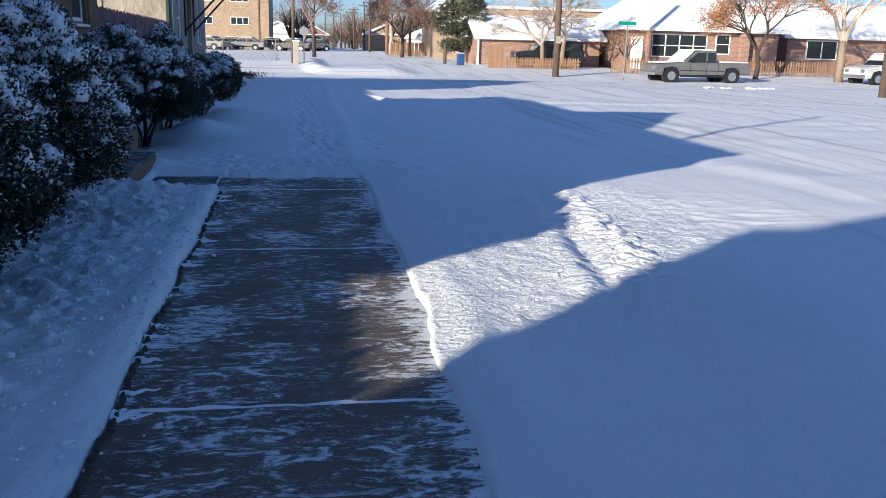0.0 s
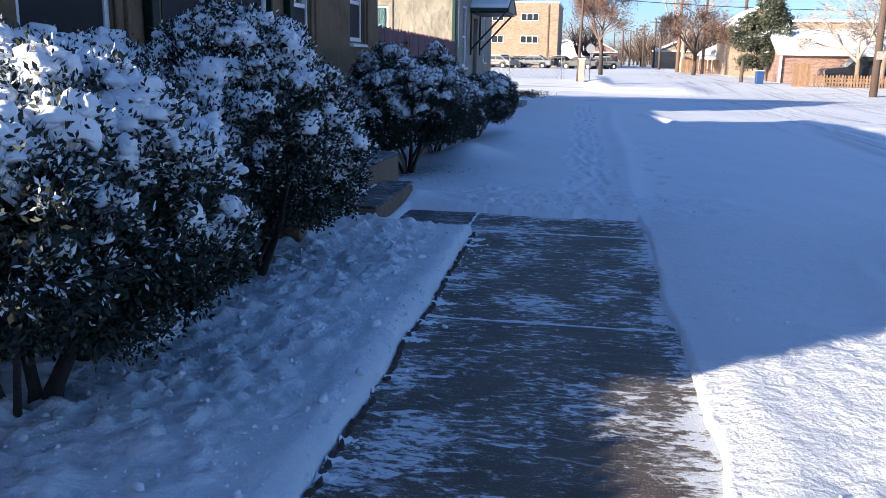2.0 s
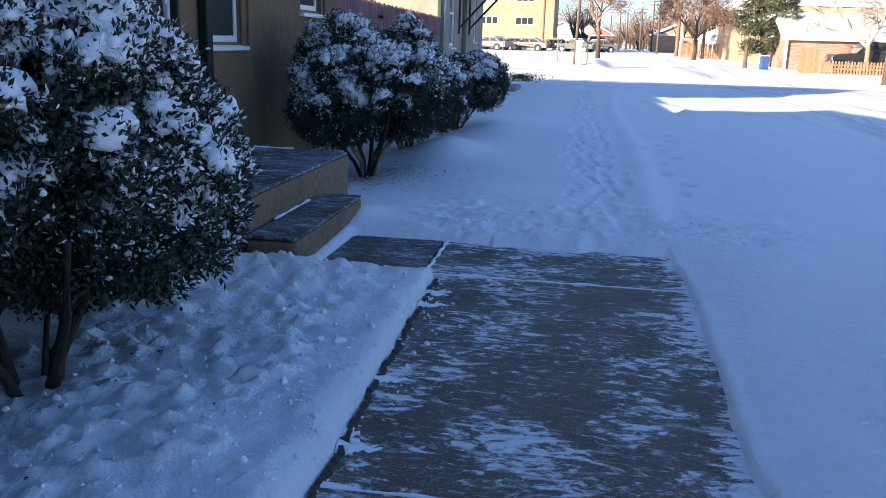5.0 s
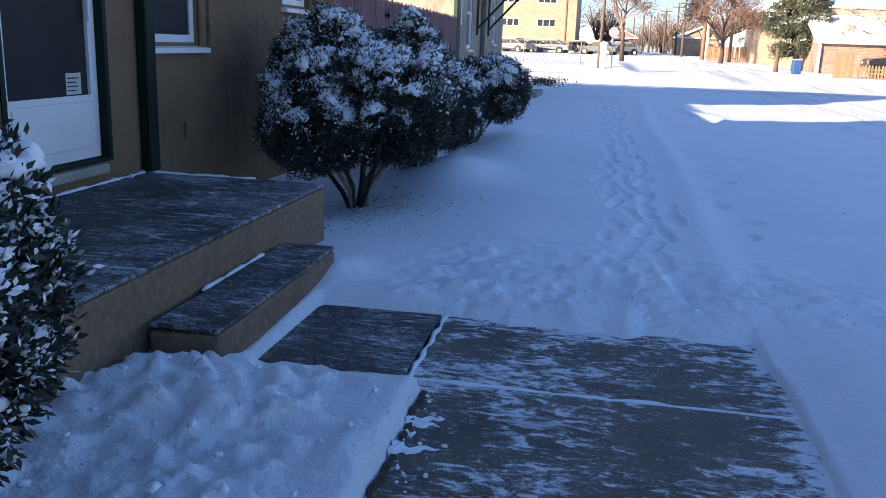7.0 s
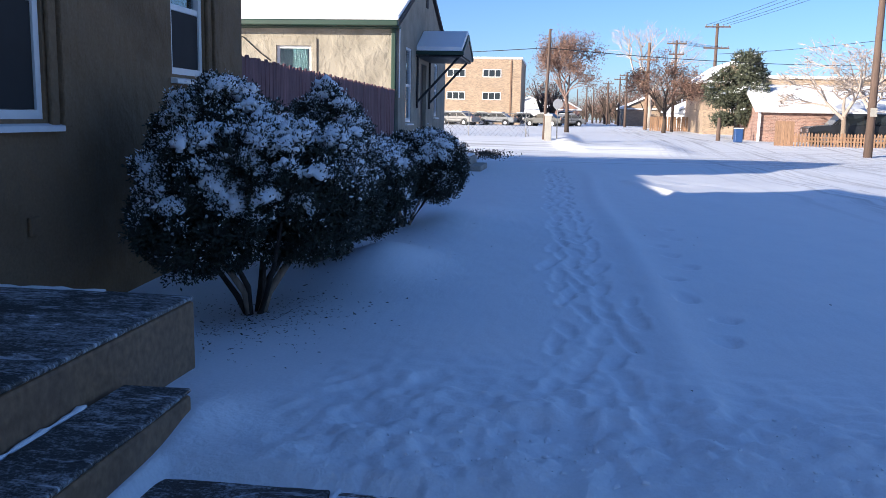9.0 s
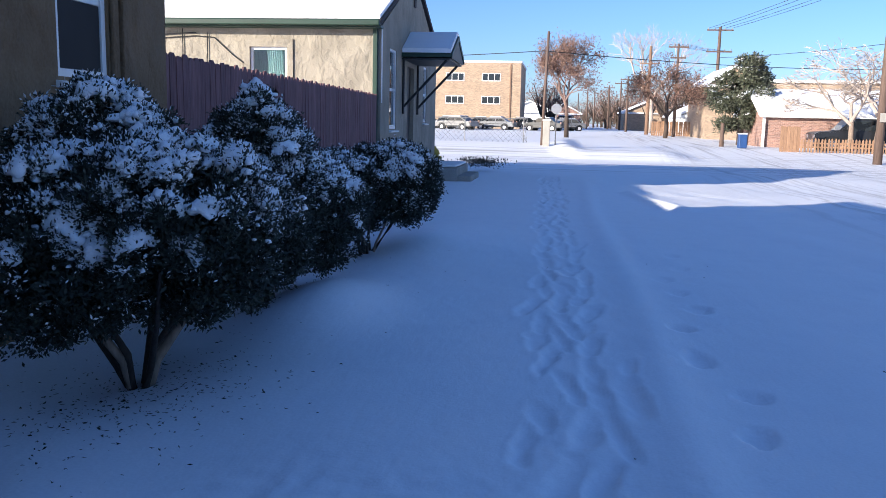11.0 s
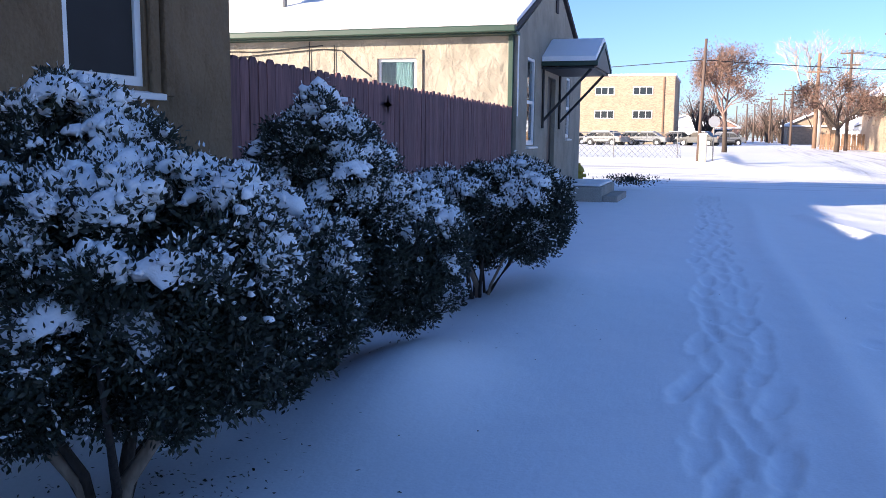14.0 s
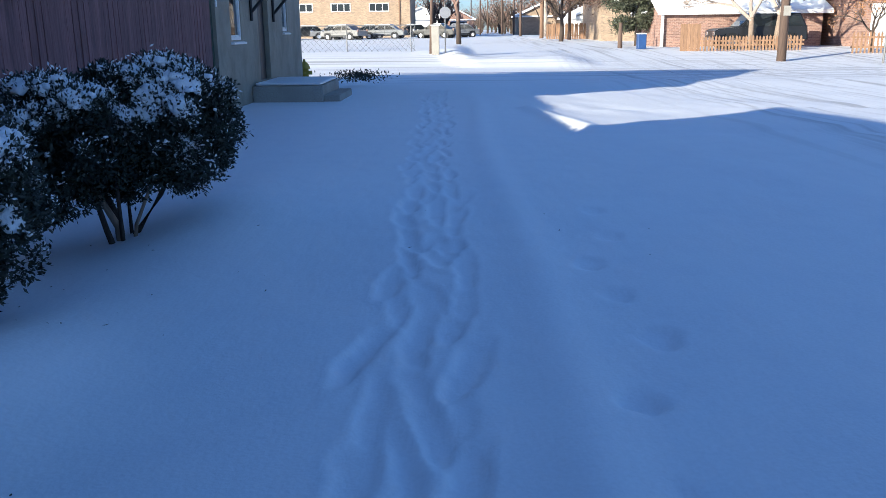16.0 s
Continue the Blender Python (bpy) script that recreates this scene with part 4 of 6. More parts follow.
def snow_lumps(centres, radii, rng, flat=0.62, keep=None):
    """Soft irregular lumps, each a dented and flattened ball."""
    vs, fs, at = [], [], 0
    for c, r in zip(centres, radii):
        ph = rng.uniform(0, 6.3, 6)
        k = rng.uniform(1.5, 3.2, 3)
        b = ICO_V
        bump = 1 + 0.16 * np.sin(b[:, 0] * k[0] * 1.7 + ph[0]) + 0.16 * np.sin(b[:, 1] * k[1] * 1.7 + ph[1]) + 0.12 * np.sin(b[:, 2] * k[2] * 2 + ph[2]) + 0.10 * np.sin(b[:, 0] * 5 + b[:, 1] * 4 + ph[3])
        p = b * bump[:, None] * r
        sx = rng.uniform(0.7, 1.35)
        p = p * np.array([sx, 1.9 - sx if sx > 0.9 else 1.0, flat])
        a = rng.uniform(0, 6.3)
        p[:, :2] = p[:, :2] @ np.array([[math.cos(a), -math.sin(a)], [math.sin(a), math.cos(a)]])
        p[:, 2] = np.where(p[:, 2] < 0, p[:, 2] * 0.5, p[:, 2])
        vs.append(p + c)
        fs.append(ICO_F + at)
        at += len(b)
    return np.concatenate(vs), np.concatenate(fs)


def snow_caps(centres, ways, sizes, rng):
    """Soft cushions of snow, each moulded over the top of a clump, with a ragged tapering edge."""
    rings, sides = 6, 18
    vs, fs, at = [], [], 0
    phi = np.arange(sides) * 2 * math.pi / sides
    idx = np.arange(sides)
    nxt = (idx + 1) % sides
    for c, w, s in zip(centres, ways, sizes):
        ax = np.array([0.45 * w[0], 0.45 * w[1], 1.0 + 0.2 * w[2]])
        ax /= np.linalg.norm(ax)
        e1 = np.cross(ax, (0.3, 0.9, 0.1))
        e1 /= np.linalg.norm(e1)
        e2 = np.cross(ax, e1)
        ph = rng.uniform(0, 6.3, 4)
        edge = rng.uniform(0.6, 1.1) * (1 + 0.24 * np.sin(2 * phi + ph[0]) + 0.2 * np.sin(3 * phi + ph[1]) + 0.18 * np.sin(5 * phi + ph[2]) + 0.14 * rng.uniform(-1, 1, sides))
        thick = rng.uniform(0.016, 0.034)
        p = [c + ax * (s + thick)]
        for k in range(1, rings + 2):
            f = min(k, rings) / rings
            th = edge * f
            rr = s * 0.99 + thick * (1 - f ** 3) + 0.006 * np.sin(7 * th + 3 * phi + ph[3])
            if k > rings:
                rr, th = rr - 0.03, th * 0.86
            p.extend(c + rr[:, None] * (np.cos(th)[:, None] * ax + np.sin(th)[:, None] * (np.cos(phi)[:, None] * e1 + np.sin(phi)[:, None] * e2)))
        vs.append(np.array(p))
        fs += [(at, at + 1 + int(i), at + 1 + int(j)) for i, j in zip(idx, nxt)]
        for k in range(rings):
            a0, b0 = at + 1 + k * sides, at + 1 + (k + 1) * sides
            fs += [(a0 + int(i), b0 + int(i), b0 + int(j), a0 + int(j)) for i, j in zip(idx, nxt)]
        at += len(p)
    return np.concatenate(vs), fs


def patches(pts, seed):
    """A smooth uneven field, about -1 to 1, with spots a hand or two across."""
    rng = np.random.RandomState(seed + 500)
    k = rng.normal(0, 1, (9, 3))
    k *= (rng.uniform(9, 24, 9) / np.linalg.norm(k, axis=1))[:, None]
    return np.sin(pts @ k.T + rng.uniform(0, 6.3, 9)).sum(1) / 3.4


def bush(x, y, lobes, seed, label, clumps=120, leaf=0.029, snow=0.8, stems=7, base_z=0.02, low=0.3, lump=1.0, more=0.0, clump=(0.055, 0.13)):
    """An evergreen shrub: bare stems under a crown of leafy clumps, with snow lying on the clumps' tops.
    lobes: (dx, dy, z, rx, ry, rz) balls on whose outside the clumps sit."""
    rng = np.random.RandomState(seed)
    clumps = int(clumps * 1.5)
    b = thing("bush", x, y, base_z, label, "bush")
    L = np.array(lobes, float)
    c, r = L[:, :3] + np.array([x, y, 0]), L[:, 3:]
    area = (r[:, 0] * r[:, 1] + r[:, 1] * r[:, 2] + r[:, 0] * r[:, 2])
    pick = rng.choice(len(L), clumps * 5, p=area / area.sum())
    u = rng.normal(0, 1, (len(pick), 3))
    u /= np.linalg.norm(u, axis=1)[:, None]
    k = rng.uniform(0.74, 1.02, len(pick))
    p = c[pick] + u * r[pick] * k[:, None]
    hidden = np.zeros(len(p), bool)
    for j in range(len(L)):
        hidden |= ((((p - c[j]) / r[j]) ** 2).sum(1) < 0.6) & (pick != j)
    ok = ~hidden & (p[:, 2] > low)
    p, u, of = p[ok][:clumps], u[ok][:clumps], pick[ok][:clumps]
    size = rng.uniform(*clump, len(p))
    # sprigs over each clump
    per = 24
    w = np.repeat(u, per, 0) * 0.75 + rng.normal(0, 0.62, (len(p) * per, 3)) + np.array([0, 0, 0.12])
    w /= np.linalg.norm(w, axis=1)[:, None]
    q = np.repeat(p, per, 0) + w * np.repeat(size, per)[:, None] * rng.uniform(0.75, 1.12, len(w))[:, None]
    keep = q[:, 2] > low - 0.12
    q, w = q[keep], w[keep]
    v, f = leaves_mesh(q, w + np.array([0, 0, 0.5]), leaf, rng, 12)
    # dark inner mass
    m = rng.choice(len(L), clumps * 6, p=area / area.sum())
    t = rng.normal(0, 1, (len(m), 3))
    t /= np.linalg.norm(t, axis=1)[:, None]
    inner = c[m] + t * r[m] * rng.uniform(0.4, 0.84, len(m))[:, None]
    inner = inner[inner[:, 2] > low]
    v2, f2 = leaves_mesh(inner, t[: len(inner)], leaf * 1.35, rng, 14)
    part("foliage", (np.concatenate([v, v2]).tolist(), np.concatenate([f, f2 + len(v)]).tolist()), LEAF, b, "dense small dark green leaves", kind="stuff")
    # snow caps: each a huddle of small lumps over the top of a clump
    at, rad = [], []
    top_z = p[:, 2].max()
    rise = (p[:, 2] - low) / (top_z - low)
    spot = patches(p, seed)
    capped = []
    for i in range(len(p)):
        n_here = min(1.0, max(0.0, 1.3 * spot[i] + 0.7 * u[i, 2] + 0.9 * min(1.0, 1.6 * rise[i]) - 0.36 + more))
        chance = snow * n_here
        full = rng.rand() < chance and u[i, 2] > -0.35
        if full:
            capped.append(i)
        n = int(rng.randint(11, 22) * (1 + 1.1 * max(0.0, u[i, 2])) * (size[i] / 0.12) * (0.28 if full else 0.06))
        for j in range(n):
            d = u[i] * 0.55 + rng.normal(0, 0.55, 3)
            d[2] = abs(d[2]) * 0.8 + 0.35
            d /= np.linalg.norm(d)
            at.append(p[i] + d * size[i] * rng.uniform(0.85, 1.08) + np.array([0, 0, 0.012]))
            rad.append(lump * rng.uniform(0.014, 0.040) * (0.75 + 0.6 * max(0.0, u[i, 2])))
    # wide pillows of snow on the crown's shoulders
    high = [i for i in range(len(p)) if u[i, 2] > 0.15 and spot[i] > 0.1]
    for i in rng.choice(high, min(len(high), int(4 * snow)), replace=False):
        wide = rng.uniform(0.11, 0.21)
        for j in np.nonzero((np.linalg.norm((q - p[i]) * np.array([1, 1, 1.5]), axis=1) < wide) & (w[:, 2] > 0.05))[0]:
            at.append(q[j] + np.array([0, 0, 0.012]))
            rad.append(rng.uniform(0.018, 0.036))
    sv, sf = snow_lumps(np.array(at), np.array(rad), rng, 0.82)
    # flecks on single sprigs, thick on the upper side and in drifts
    uz = np.repeat(u[:, 2], per)[keep]
    drift = 1.3 * patches(q, seed) + 0.6 * uz + 0.4 * w[:, 2] + 0.9 * np.minimum(1.0, 1.5 * (q[:, 2] - low) / (top_z - low)) - 0.04 + more
    fleck = rng.rand(len(q)) < np.clip(drift - 0.34, 0.04, 0.85) * snow
    some = fleck & (rng.rand(len(q)) < 0.45)
    fv, ff = snow_flecks(q[some] + w[some] * leaf * 0.4 + np.array([0, 0, 0.012]), rng.uniform(0.006, 0.019, some.sum()) * (0.8 + 0.4 * np.clip(uz[some], 0, 1)), rng)
    sv, sf = np.concatenate([sv, fv]), np.concatenate([sf, ff + len(sv)]).tolist()
    pv, pf = snow_caps(p[capped], u[capped], size[capped] * 0.98, rng)
    sf += [tuple(i + len(sv) for i in q_) for q_ in pf]
    sv = np.concatenate([sv, pv])
    # leaves coated with snow
    wide = rng.rand(len(q)) < np.clip(drift - 0.40, 0.05, 0.8) * snow
    kv, kf = leaves_mesh(q[wide] + np.array([0, 0, 0.010]) + w[wide] * 0.012, w[wide] * 0.6 + np.array([0, 0, 0.35]), leaf * 0.85, rng, 5)
    part("snowy_leaves", (kv.tolist(), kf.tolist()), SNOW_BUSH, b, "leaves coated with snow", kind="stuff")
    part("snow_cap", (sv.tolist(), sf), SNOW_BUSH, b, "clumps of fresh snow caught on the leaves", smooth=True, kind="stuff")
    for k in range(stems):
        a = k * 2 * math.pi / stems + rng.uniform(-0.4, 0.4)
        g, reach, top = rng.uniform(0.01, 0.08), rng.uniform(0.25, 0.6), rng.uniform(0.6, 0.95)
        p0 = Vector((x + g * math.cos(a), y + g * math.sin(a), base_z - 0.1))
        p3 = Vector((x + reach * math.cos(a), y + reach * math.sin(a), top))
        bend = Vector((-math.sin(a), math.cos(a), 0)) * rng.uniform(-0.07, 0.07)
        pts = [p0, p0.lerp(p3, 0.28) + bend - Vector((math.cos(a), math.sin(a), 0)) * 0.05, p0.lerp(p3, 0.62) + bend * 0.6, p3]
        r0 = rng.uniform(0.014, 0.036)
        part("stem", rod(bmesh.new(), pts, [r0, r0 * 0.85, r0 * 0.62, r0 * 0.35], 7), BARK_DARK if k % 4 or y < 10 else BARK_PALE, b, smooth=True)
    return b


HEDGE = "rounded evergreen bush loaded with snow before the cottage wall"
bush(-1.28, 4.5, [(0.12, 0, 0.90, 0.55, 0.58, 0.40), (0.25, 0.2, 0.74, 0.46, 0.46, 0.28), (0.28, -0.52, 0.97, 0.38, 0.38, 0.30), (0.14, -0.1, 1.04, 0.46, 0.46, 0.33), (-0.3, 0.4, 1.02, 0.45, 0.45, 0.32)], 11, HEDGE, 330,
     snow=1.0, low=0.45, lump=1.25, more=0.5, clump=(0.07, 0.165))
bush(-1.42, 5.18, [(0, 0, 0.86, 0.60, 0.58, 0.46), (-0.36, 0.1, 1.05, 0.5, 0.5, 0.38), (0.22, -0.05, 0.70, 0.45, 0.5, 0.32)], 12, HEDGE, 250, snow=1.0, low=0.38, lump=1.25, more=0.35, clump=(0.07, 0.165))
bush(-1.9, 6.1, [(0, 0, 0.92, 0.5, 0.6, 0.48), (-0.15, 0.2, 1.14, 0.42, 0.45, 0.34)], 13, HEDGE, 180, snow=1.0, lump=1.2, more=0.45, clump=(0.07, 0.165))
bush(-1.27, 6.75, [(-0.1, 0.2, 1.0, 0.63, 0.68, 0.58), (-0.22, 0.3, 1.32, 0.46, 0.50, 0.38), (0.05, 0.35, 0.80, 0.56, 0.58, 0.40)], 14, HEDGE, 330, snow=1.0, low=0.45, lump=1.1, more=0.62, clump=(0.06, 0.15))
SECOND = "round evergreen bush with clumps of snow beside the stoop"
bush(-1.5, 12.65, [(0.22, -0.05, 0.86, 0.52, 0.55, 0.42), (-0.35, 0.25, 1.16, 0.42, 0.42, 0.38), (-0.25, -0.25, 0.86, 0.4, 0.4, 0.38), (0.35, 0.45, 0.78, 0.36, 0.4, 0.34), (-0.24, -0.42, 0.66, 0.36, 0.34, 0.27)], 15, SECOND, 370, leaf=0.025, snow=1.0, low=0.36, lump=0.85, more=-0.06)
bush(-1.48, 14.5, [(0, 0, 0.92, 0.44, 0.45, 0.48), (0.28, 0.4, 0.72, 0.42, 0.44, 0.38), (0.02, -0.05, 1.32, 0.26, 0.28, 0.24), (-0.2, -0.45, 0.8, 0.34, 0.34, 0.38)], 16, SECOND, 260, leaf=0.025, snow=1.0, lump=0.85, more=-0.02)
bush(-1.2, 16.9, [(-0.28, -0.3, 0.72, 0.40, 0.4, 0.36), (0.2, 0.2, 0.78, 0.46, 0.44, 0.37)], 17, "low round snow-dusted bush at the end of the planting", 180, snow=1.0, lump=0.85, more=-0.15)
gcover = thing("ground_cover", -1.6, 35.9, 0.05, "low dark ground cover poking through the snow", "plant")
rng = np.random.RandomState(19)
gp = np.column_stack([rng.normal(-1.7, 0.36, 500), rng.normal(35.9, 0.25, 500), rng.uniform(0.1, 0.22, 500)])
gv, gf = leaves_mesh(gp, np.tile([0.2, 0.1, 0.6], (500, 1)), 0.07, rng, 2)
part("foliage", (gv.tolist(), gf.tolist()), LEAF, gcover, kind="stuff")

# fingers of swept snow left along the edge of the walk
rng = np.random.RandomState(63)
bv, bf, count = [], [], 0
for k in range(24):
    yy = rng.uniform(2.6, 8.7)
    x0 = float(walk_left(np.array([yy]))[0]) + 0.015
    length, half = rng.uniform(0.05, 0.2), rng.uniform(0.012, 0.045)
    turn = rng.uniform(-0.1, 0.42)
    for j in range(13):
        s_ = j / 12
        wid = half * (1 - s_) ** 0.7 * (1 + 0.35 * math.sin(j * 2.3 + k)) + 0.002
        cx, cy = x0 + length * s_ * math.cos(turn) - 0.02 * math.cos(turn), yy + length * s_ * math.sin(turn) + 0.012 * math.sin(j * 1.1 + k)
        for o, hh in ((-1.0, -0.004), (-0.45, 0.55), (0.1, 0.8), (0.6, 0.45), (1.0, -0.004)):
            bv.append((cx - math.sin(turn) * o * wid, cy + math.cos(turn) * o * wid, hh * 0.02 * (1 - s_) + (0.0035 if hh > 0 else -0.002)))
        if j:
            for o in range(4):
                i0 = count + (j - 1) * 5 + o
                bf.append((i0, i0 + 1, i0 + 6, i0 + 5))
    count += 65
tagged(part("swept_snow", (bv, bf), SNOW, None, smooth=True), "thin fingers of swept snow along the edge of the walk", "snow", kind="stuff")

# crumbs of snow thrown up by the broom, and dead leaves under the bushes
rng = np.random.RandomState(77)
at = [(rng.uniform(-1.3, -0.1), rng.uniform(2.6, 8.7)) for k in range(900)] + [(rng.uniform(-0.1, 1.9), 10.05 + abs(rng.normal(0, 0.35))) for k in range(120)] \
    + [(WALK_L + abs(rng.normal(0, 0.10)), rng.uniform(2.6, 9.0)) for k in range(150)] + [(rng.uniform(1.4, 3.0), rng.uniform(4, 8)) for k in range(60)]
at += [(-2.57 + abs(rng.normal(0, 0.02)), rng.uniform(10.8, 11.15)) for k in range(25)]
at = np.array(at)
hz = np.where(at[:, 0] < -2.4, 0.45, np.maximum(snow_height(at[:, 0], at[:, 1]), 0.0))
cr = np.minimum(0.003 + rng.exponential(0.004, len(at)), 0.026)
cv, cf_ = snow_lumps(np.column_stack([at, hz + cr * 0.3]), cr, rng, 0.85)
crumbs = tagged(part("snow_crumbs", (cv.tolist(), cf_.tolist()), SNOW, None, smooth=True), "small loose crumbs of snow beside the walk", "snow", kind="stuff")
spots = np.array([(rng.normal(-1.35, 0.32), rng.normal(12.4, 0.45)) for k in range(750)] + [(rng.normal(-1.2, 0.3), rng.normal(14.6, 1.0)) for k in range(60)] + [(rng.normal(-1.3, 0.25), rng.uniform(4.5, 7.2)) for k in range(140)]
                 + [(rng.uniform(-1, 3), rng.uniform(4, 18)) for k in range(40)])
sz = np.maximum(snow_height(spots[:, 0], spots[:, 1]), 0.0) + 0.006
lv, lf = leaves_mesh(np.column_stack([spots, sz]), np.tile([0.3, 0.2, 0.0], (len(spots), 1)), 0.022, rng, 1)
lv[:, 2] = np.repeat(sz, 4) + np.abs(rng.normal(0, 0.004, len(lv)))
tagged(part("fallen_leaves", (lv.tolist(), lf.tolist()), LEAF, None), "dead leaves and twigs scattered on the snow", "leaves", kind="stuff")

# ---- the far corner ----
def at_ground(y):
    return float(hill(np.array(float(y)))) + 0.04


def roofed_house(name, x0, x1, y0, y1, eave, ridge, wall, label, ridge_axis="x", over=0.4, snow=SNOW):
    z = at_ground((y0 + y1) / 2) - 0.1
    h = thing(name, (x0 + x1) / 2, (y0 + y1) / 2, z, label, "house")
    part("wall", cuboid(x0, x1, y0, y1, z - 0.3, z + eave), wall, h)
    bm = bmesh.new()
    if ridge_axis == "x":
        m = (y0 + y1) / 2
        prism(bm, [(y0 + 0.01, z + eave), (m, z + ridge - 0.15), (y1 - 0.01, z + eave)], "x", x0 + 0.01, x1 - 0.01)
        part("gable", bm, wall, h)
        bm = prism(bmesh.new(), [(y0 - over, z + eave - 0.1), (y0 - over, z + eave + 0.12), (m, z + ridge + 0.1), (y1 + over, z + eave + 0.12), (y1 + over, z + eave - 0.1), (m, z + ridge - 0.1)], "x", x0 - over, x1 + over)
    else:
        m = (x0 + x1) / 2
        prism(bm, [(x0 + 0.01, z + eave), (m, z + ridge - 0.15), (x1 - 0.01, z + eave)], "y", y0 + 0.01, y1 - 0.01)
        part("gable", bm, wall, h)
        bm = prism(bmesh.new(), [(x0 - over, z + eave - 0.1), (x0 - over, z + eave + 0.12), (m, z + ridge + 0.1), (x1 + over, z + eave + 0.12), (x1 + over, z + eave - 0.1), (m, z + ridge - 0.1)], "y", y0 - over, y1 + over)
    part("roof", bm, snow, h, "snow-covered roof")
    part("fascia", cuboid(x0 - over, x1 + over, y0 - over - 0.05, y0 - over - 0.002, z + eave - 0.12, z + eave + 0.08), WHITE, h)
    return h, z


def hip_roof(bm, x0, x1, y0, y1, z0, z1, over, inset):
    ym = (y0 + y1) / 2
    lo = [(x0 - over, y0 - over), (x1 + over, y0 - over), (x1 + over, y1 + over), (x0 - over, y1 + over)]
    a = [bm.verts.new((x, y, z0)) for x, y in lo]
    b = [bm.verts.new((x, y, z0 + 0.15)) for x, y in lo]
    r = [bm.verts.new((x0 + inset, ym, z1)), bm.verts.new((x1 - inset, ym, z1))]
    bm.faces.new(a[::-1])
    for k in range(4):
        bm.faces.new((a[k], a[(k + 1) % 4], b[(k + 1) % 4], b[k]))
    bm.faces.new((b[0], b[1], r[1], r[0]))
    bm.faces.new((b[1], b[2], r[1]))
    bm.faces.new((b[2], b[3], r[0], r[1]))
    bm.faces.new((b[3], b[0], r[0]))
    return bm


def front_window(parent, x0, x1, z0, z1, y, lights=1, rows=2):
    w = part("window", wall_mesh("y", y - 0.05, y - 0.003, x0, x1, z0, z1, [(x0 + 0.09, x1 - 0.09, z0 + 0.09, z1 - 0.09)]), WHITE, parent)
    part("pane", cuboid(x0 + 0.08, x1 - 0.08, y - 0.025, y - 0.015, z0 + 0.08, z1 - 0.08), DARK_GLASS, w)
    for k in range(1, lights):
        xm = x0 + (x1 - x0) * k / lights
        part("mullion", cuboid(xm - 0.04, xm + 0.04, y - 0.045, y - 0.028, z0 + 0.092, z1 - 0.092), WHITE, w)
    for k in range(1, rows):
        zm = z0 + (z1 - z0) * k / rows
        part("glazing_bar", cuboid(x0 + 0.092, x1 - 0.092, y - 0.05, y - 0.046, zm - 0.03, zm + 0.03), WHITE, w)
    return w


# tan brick apartment block
AY = 112
az = at_ground(AY)
apt = thing("apartment_building", -15, AY + 6, az, "three-storey tan brick apartment block with a flat roof", "building")
part("wall", cuboid(-34, -3.9, AY, AY + 14, az - 1, az + 7.75), BRICK_TAN, apt)
part("roof", cuboid(-34.1, -3.8, AY - 0.1, AY + 14.1, az + 7.755, az + 8.0), SNOW, apt)
part("downpipe", cuboid(-5.2, -5.05, AY - 0.1, AY - 0.005, az + 0.2, az + 7.6), POLE_ORANGE, apt)
for zc in (6.05, 3.35, 0.75):
    for xa in (-12.9, -8.55, -17.2, -21.5, -25.8):
        front_window(apt, xa, xa + 2.25, az + zc - 0.45, az + zc + 0.5, AY, 3, 1)

# brick house on the corner, its garage and the houses beyond
bz = at_ground(63) - 0.1
bh = thing("house", 28, 63, bz, "red-brown brick bungalow with a hipped snow-covered roof", "house")
part("wall", cuboid(22.6, 33.6, 58, 68, bz - 0.3, bz + 2.75), BRICK_RED, bh)
part("roof", hip_roof(bmesh.new(), 22.6, 33.6, 58, 68, bz + 2.752, bz + 6.4, 0.6, 3.5), SNOW, bh, "snow-covered hipped roof")
part("fascia", cuboid(22.0, 34.2, 57.34, 57.396, bz + 2.7, bz + 2.92), WHITE, bh)
part("porch_post", cuboid(23.75, 24.05, 57.5, 57.8, bz, bz + 2.7), BRICK_RED, bh)
part("porch_post", cuboid(30.6, 31.2, 57.45, 57.85, bz, bz + 2.7), BRICK_RED, bh)
front_window(bh, 24.2, 28.3, bz + 0.95, bz + 2.55, 58, 4, 2)
front_window(bh, 28.9, 30.0, bz + 1.2, bz + 2.6, 58, 1, 2)
part("door", cuboid(22.75, 23.6, 57.94, 57.997, bz + 0.1, bz + 2.3), WHITE, bh, "white front door")
bg, gz_ = roofed_house("garage", 12.9, 21.9, 62, 69, 2.0, 3.6, BRICK_RED, "low brick garage with a snow-covered roof", "x", 0.4)
# no real opening: a black panel paints the bay's inner shade on the wall
part("bay_shade_panel", cuboid(18.2, 20.6, 61.94, 61.997, gz_, gz_ + 1.75), BLACK, bg, "flat black panel for the shade inside an open carport bay")
part("corner_post", cuboid(12.75, 12.89, 61.8, 61.95, gz_, gz_ + 1.95), WHITE, bg)
th, tz = roofed_house("house", 17.6, 30, 82, 92, 4.8, 4.95, BRICK_TAN, "two-storey tan brick house behind the garage", "x", 0.2)
th2, tz2 = roofed_house("house", 12.4, 16.5, 80, 90, 4.3, 5.9, BRICK_TAN, "tall tan house half hidden by an evergreen tree", "y", 0.3)
lh, lz = roofed_house("house", 12.6, 20.5, 96, 106, 1.9, 3.9, WHITE, "white cottage with a snow-covered roof far along the street", "y", 0.5)
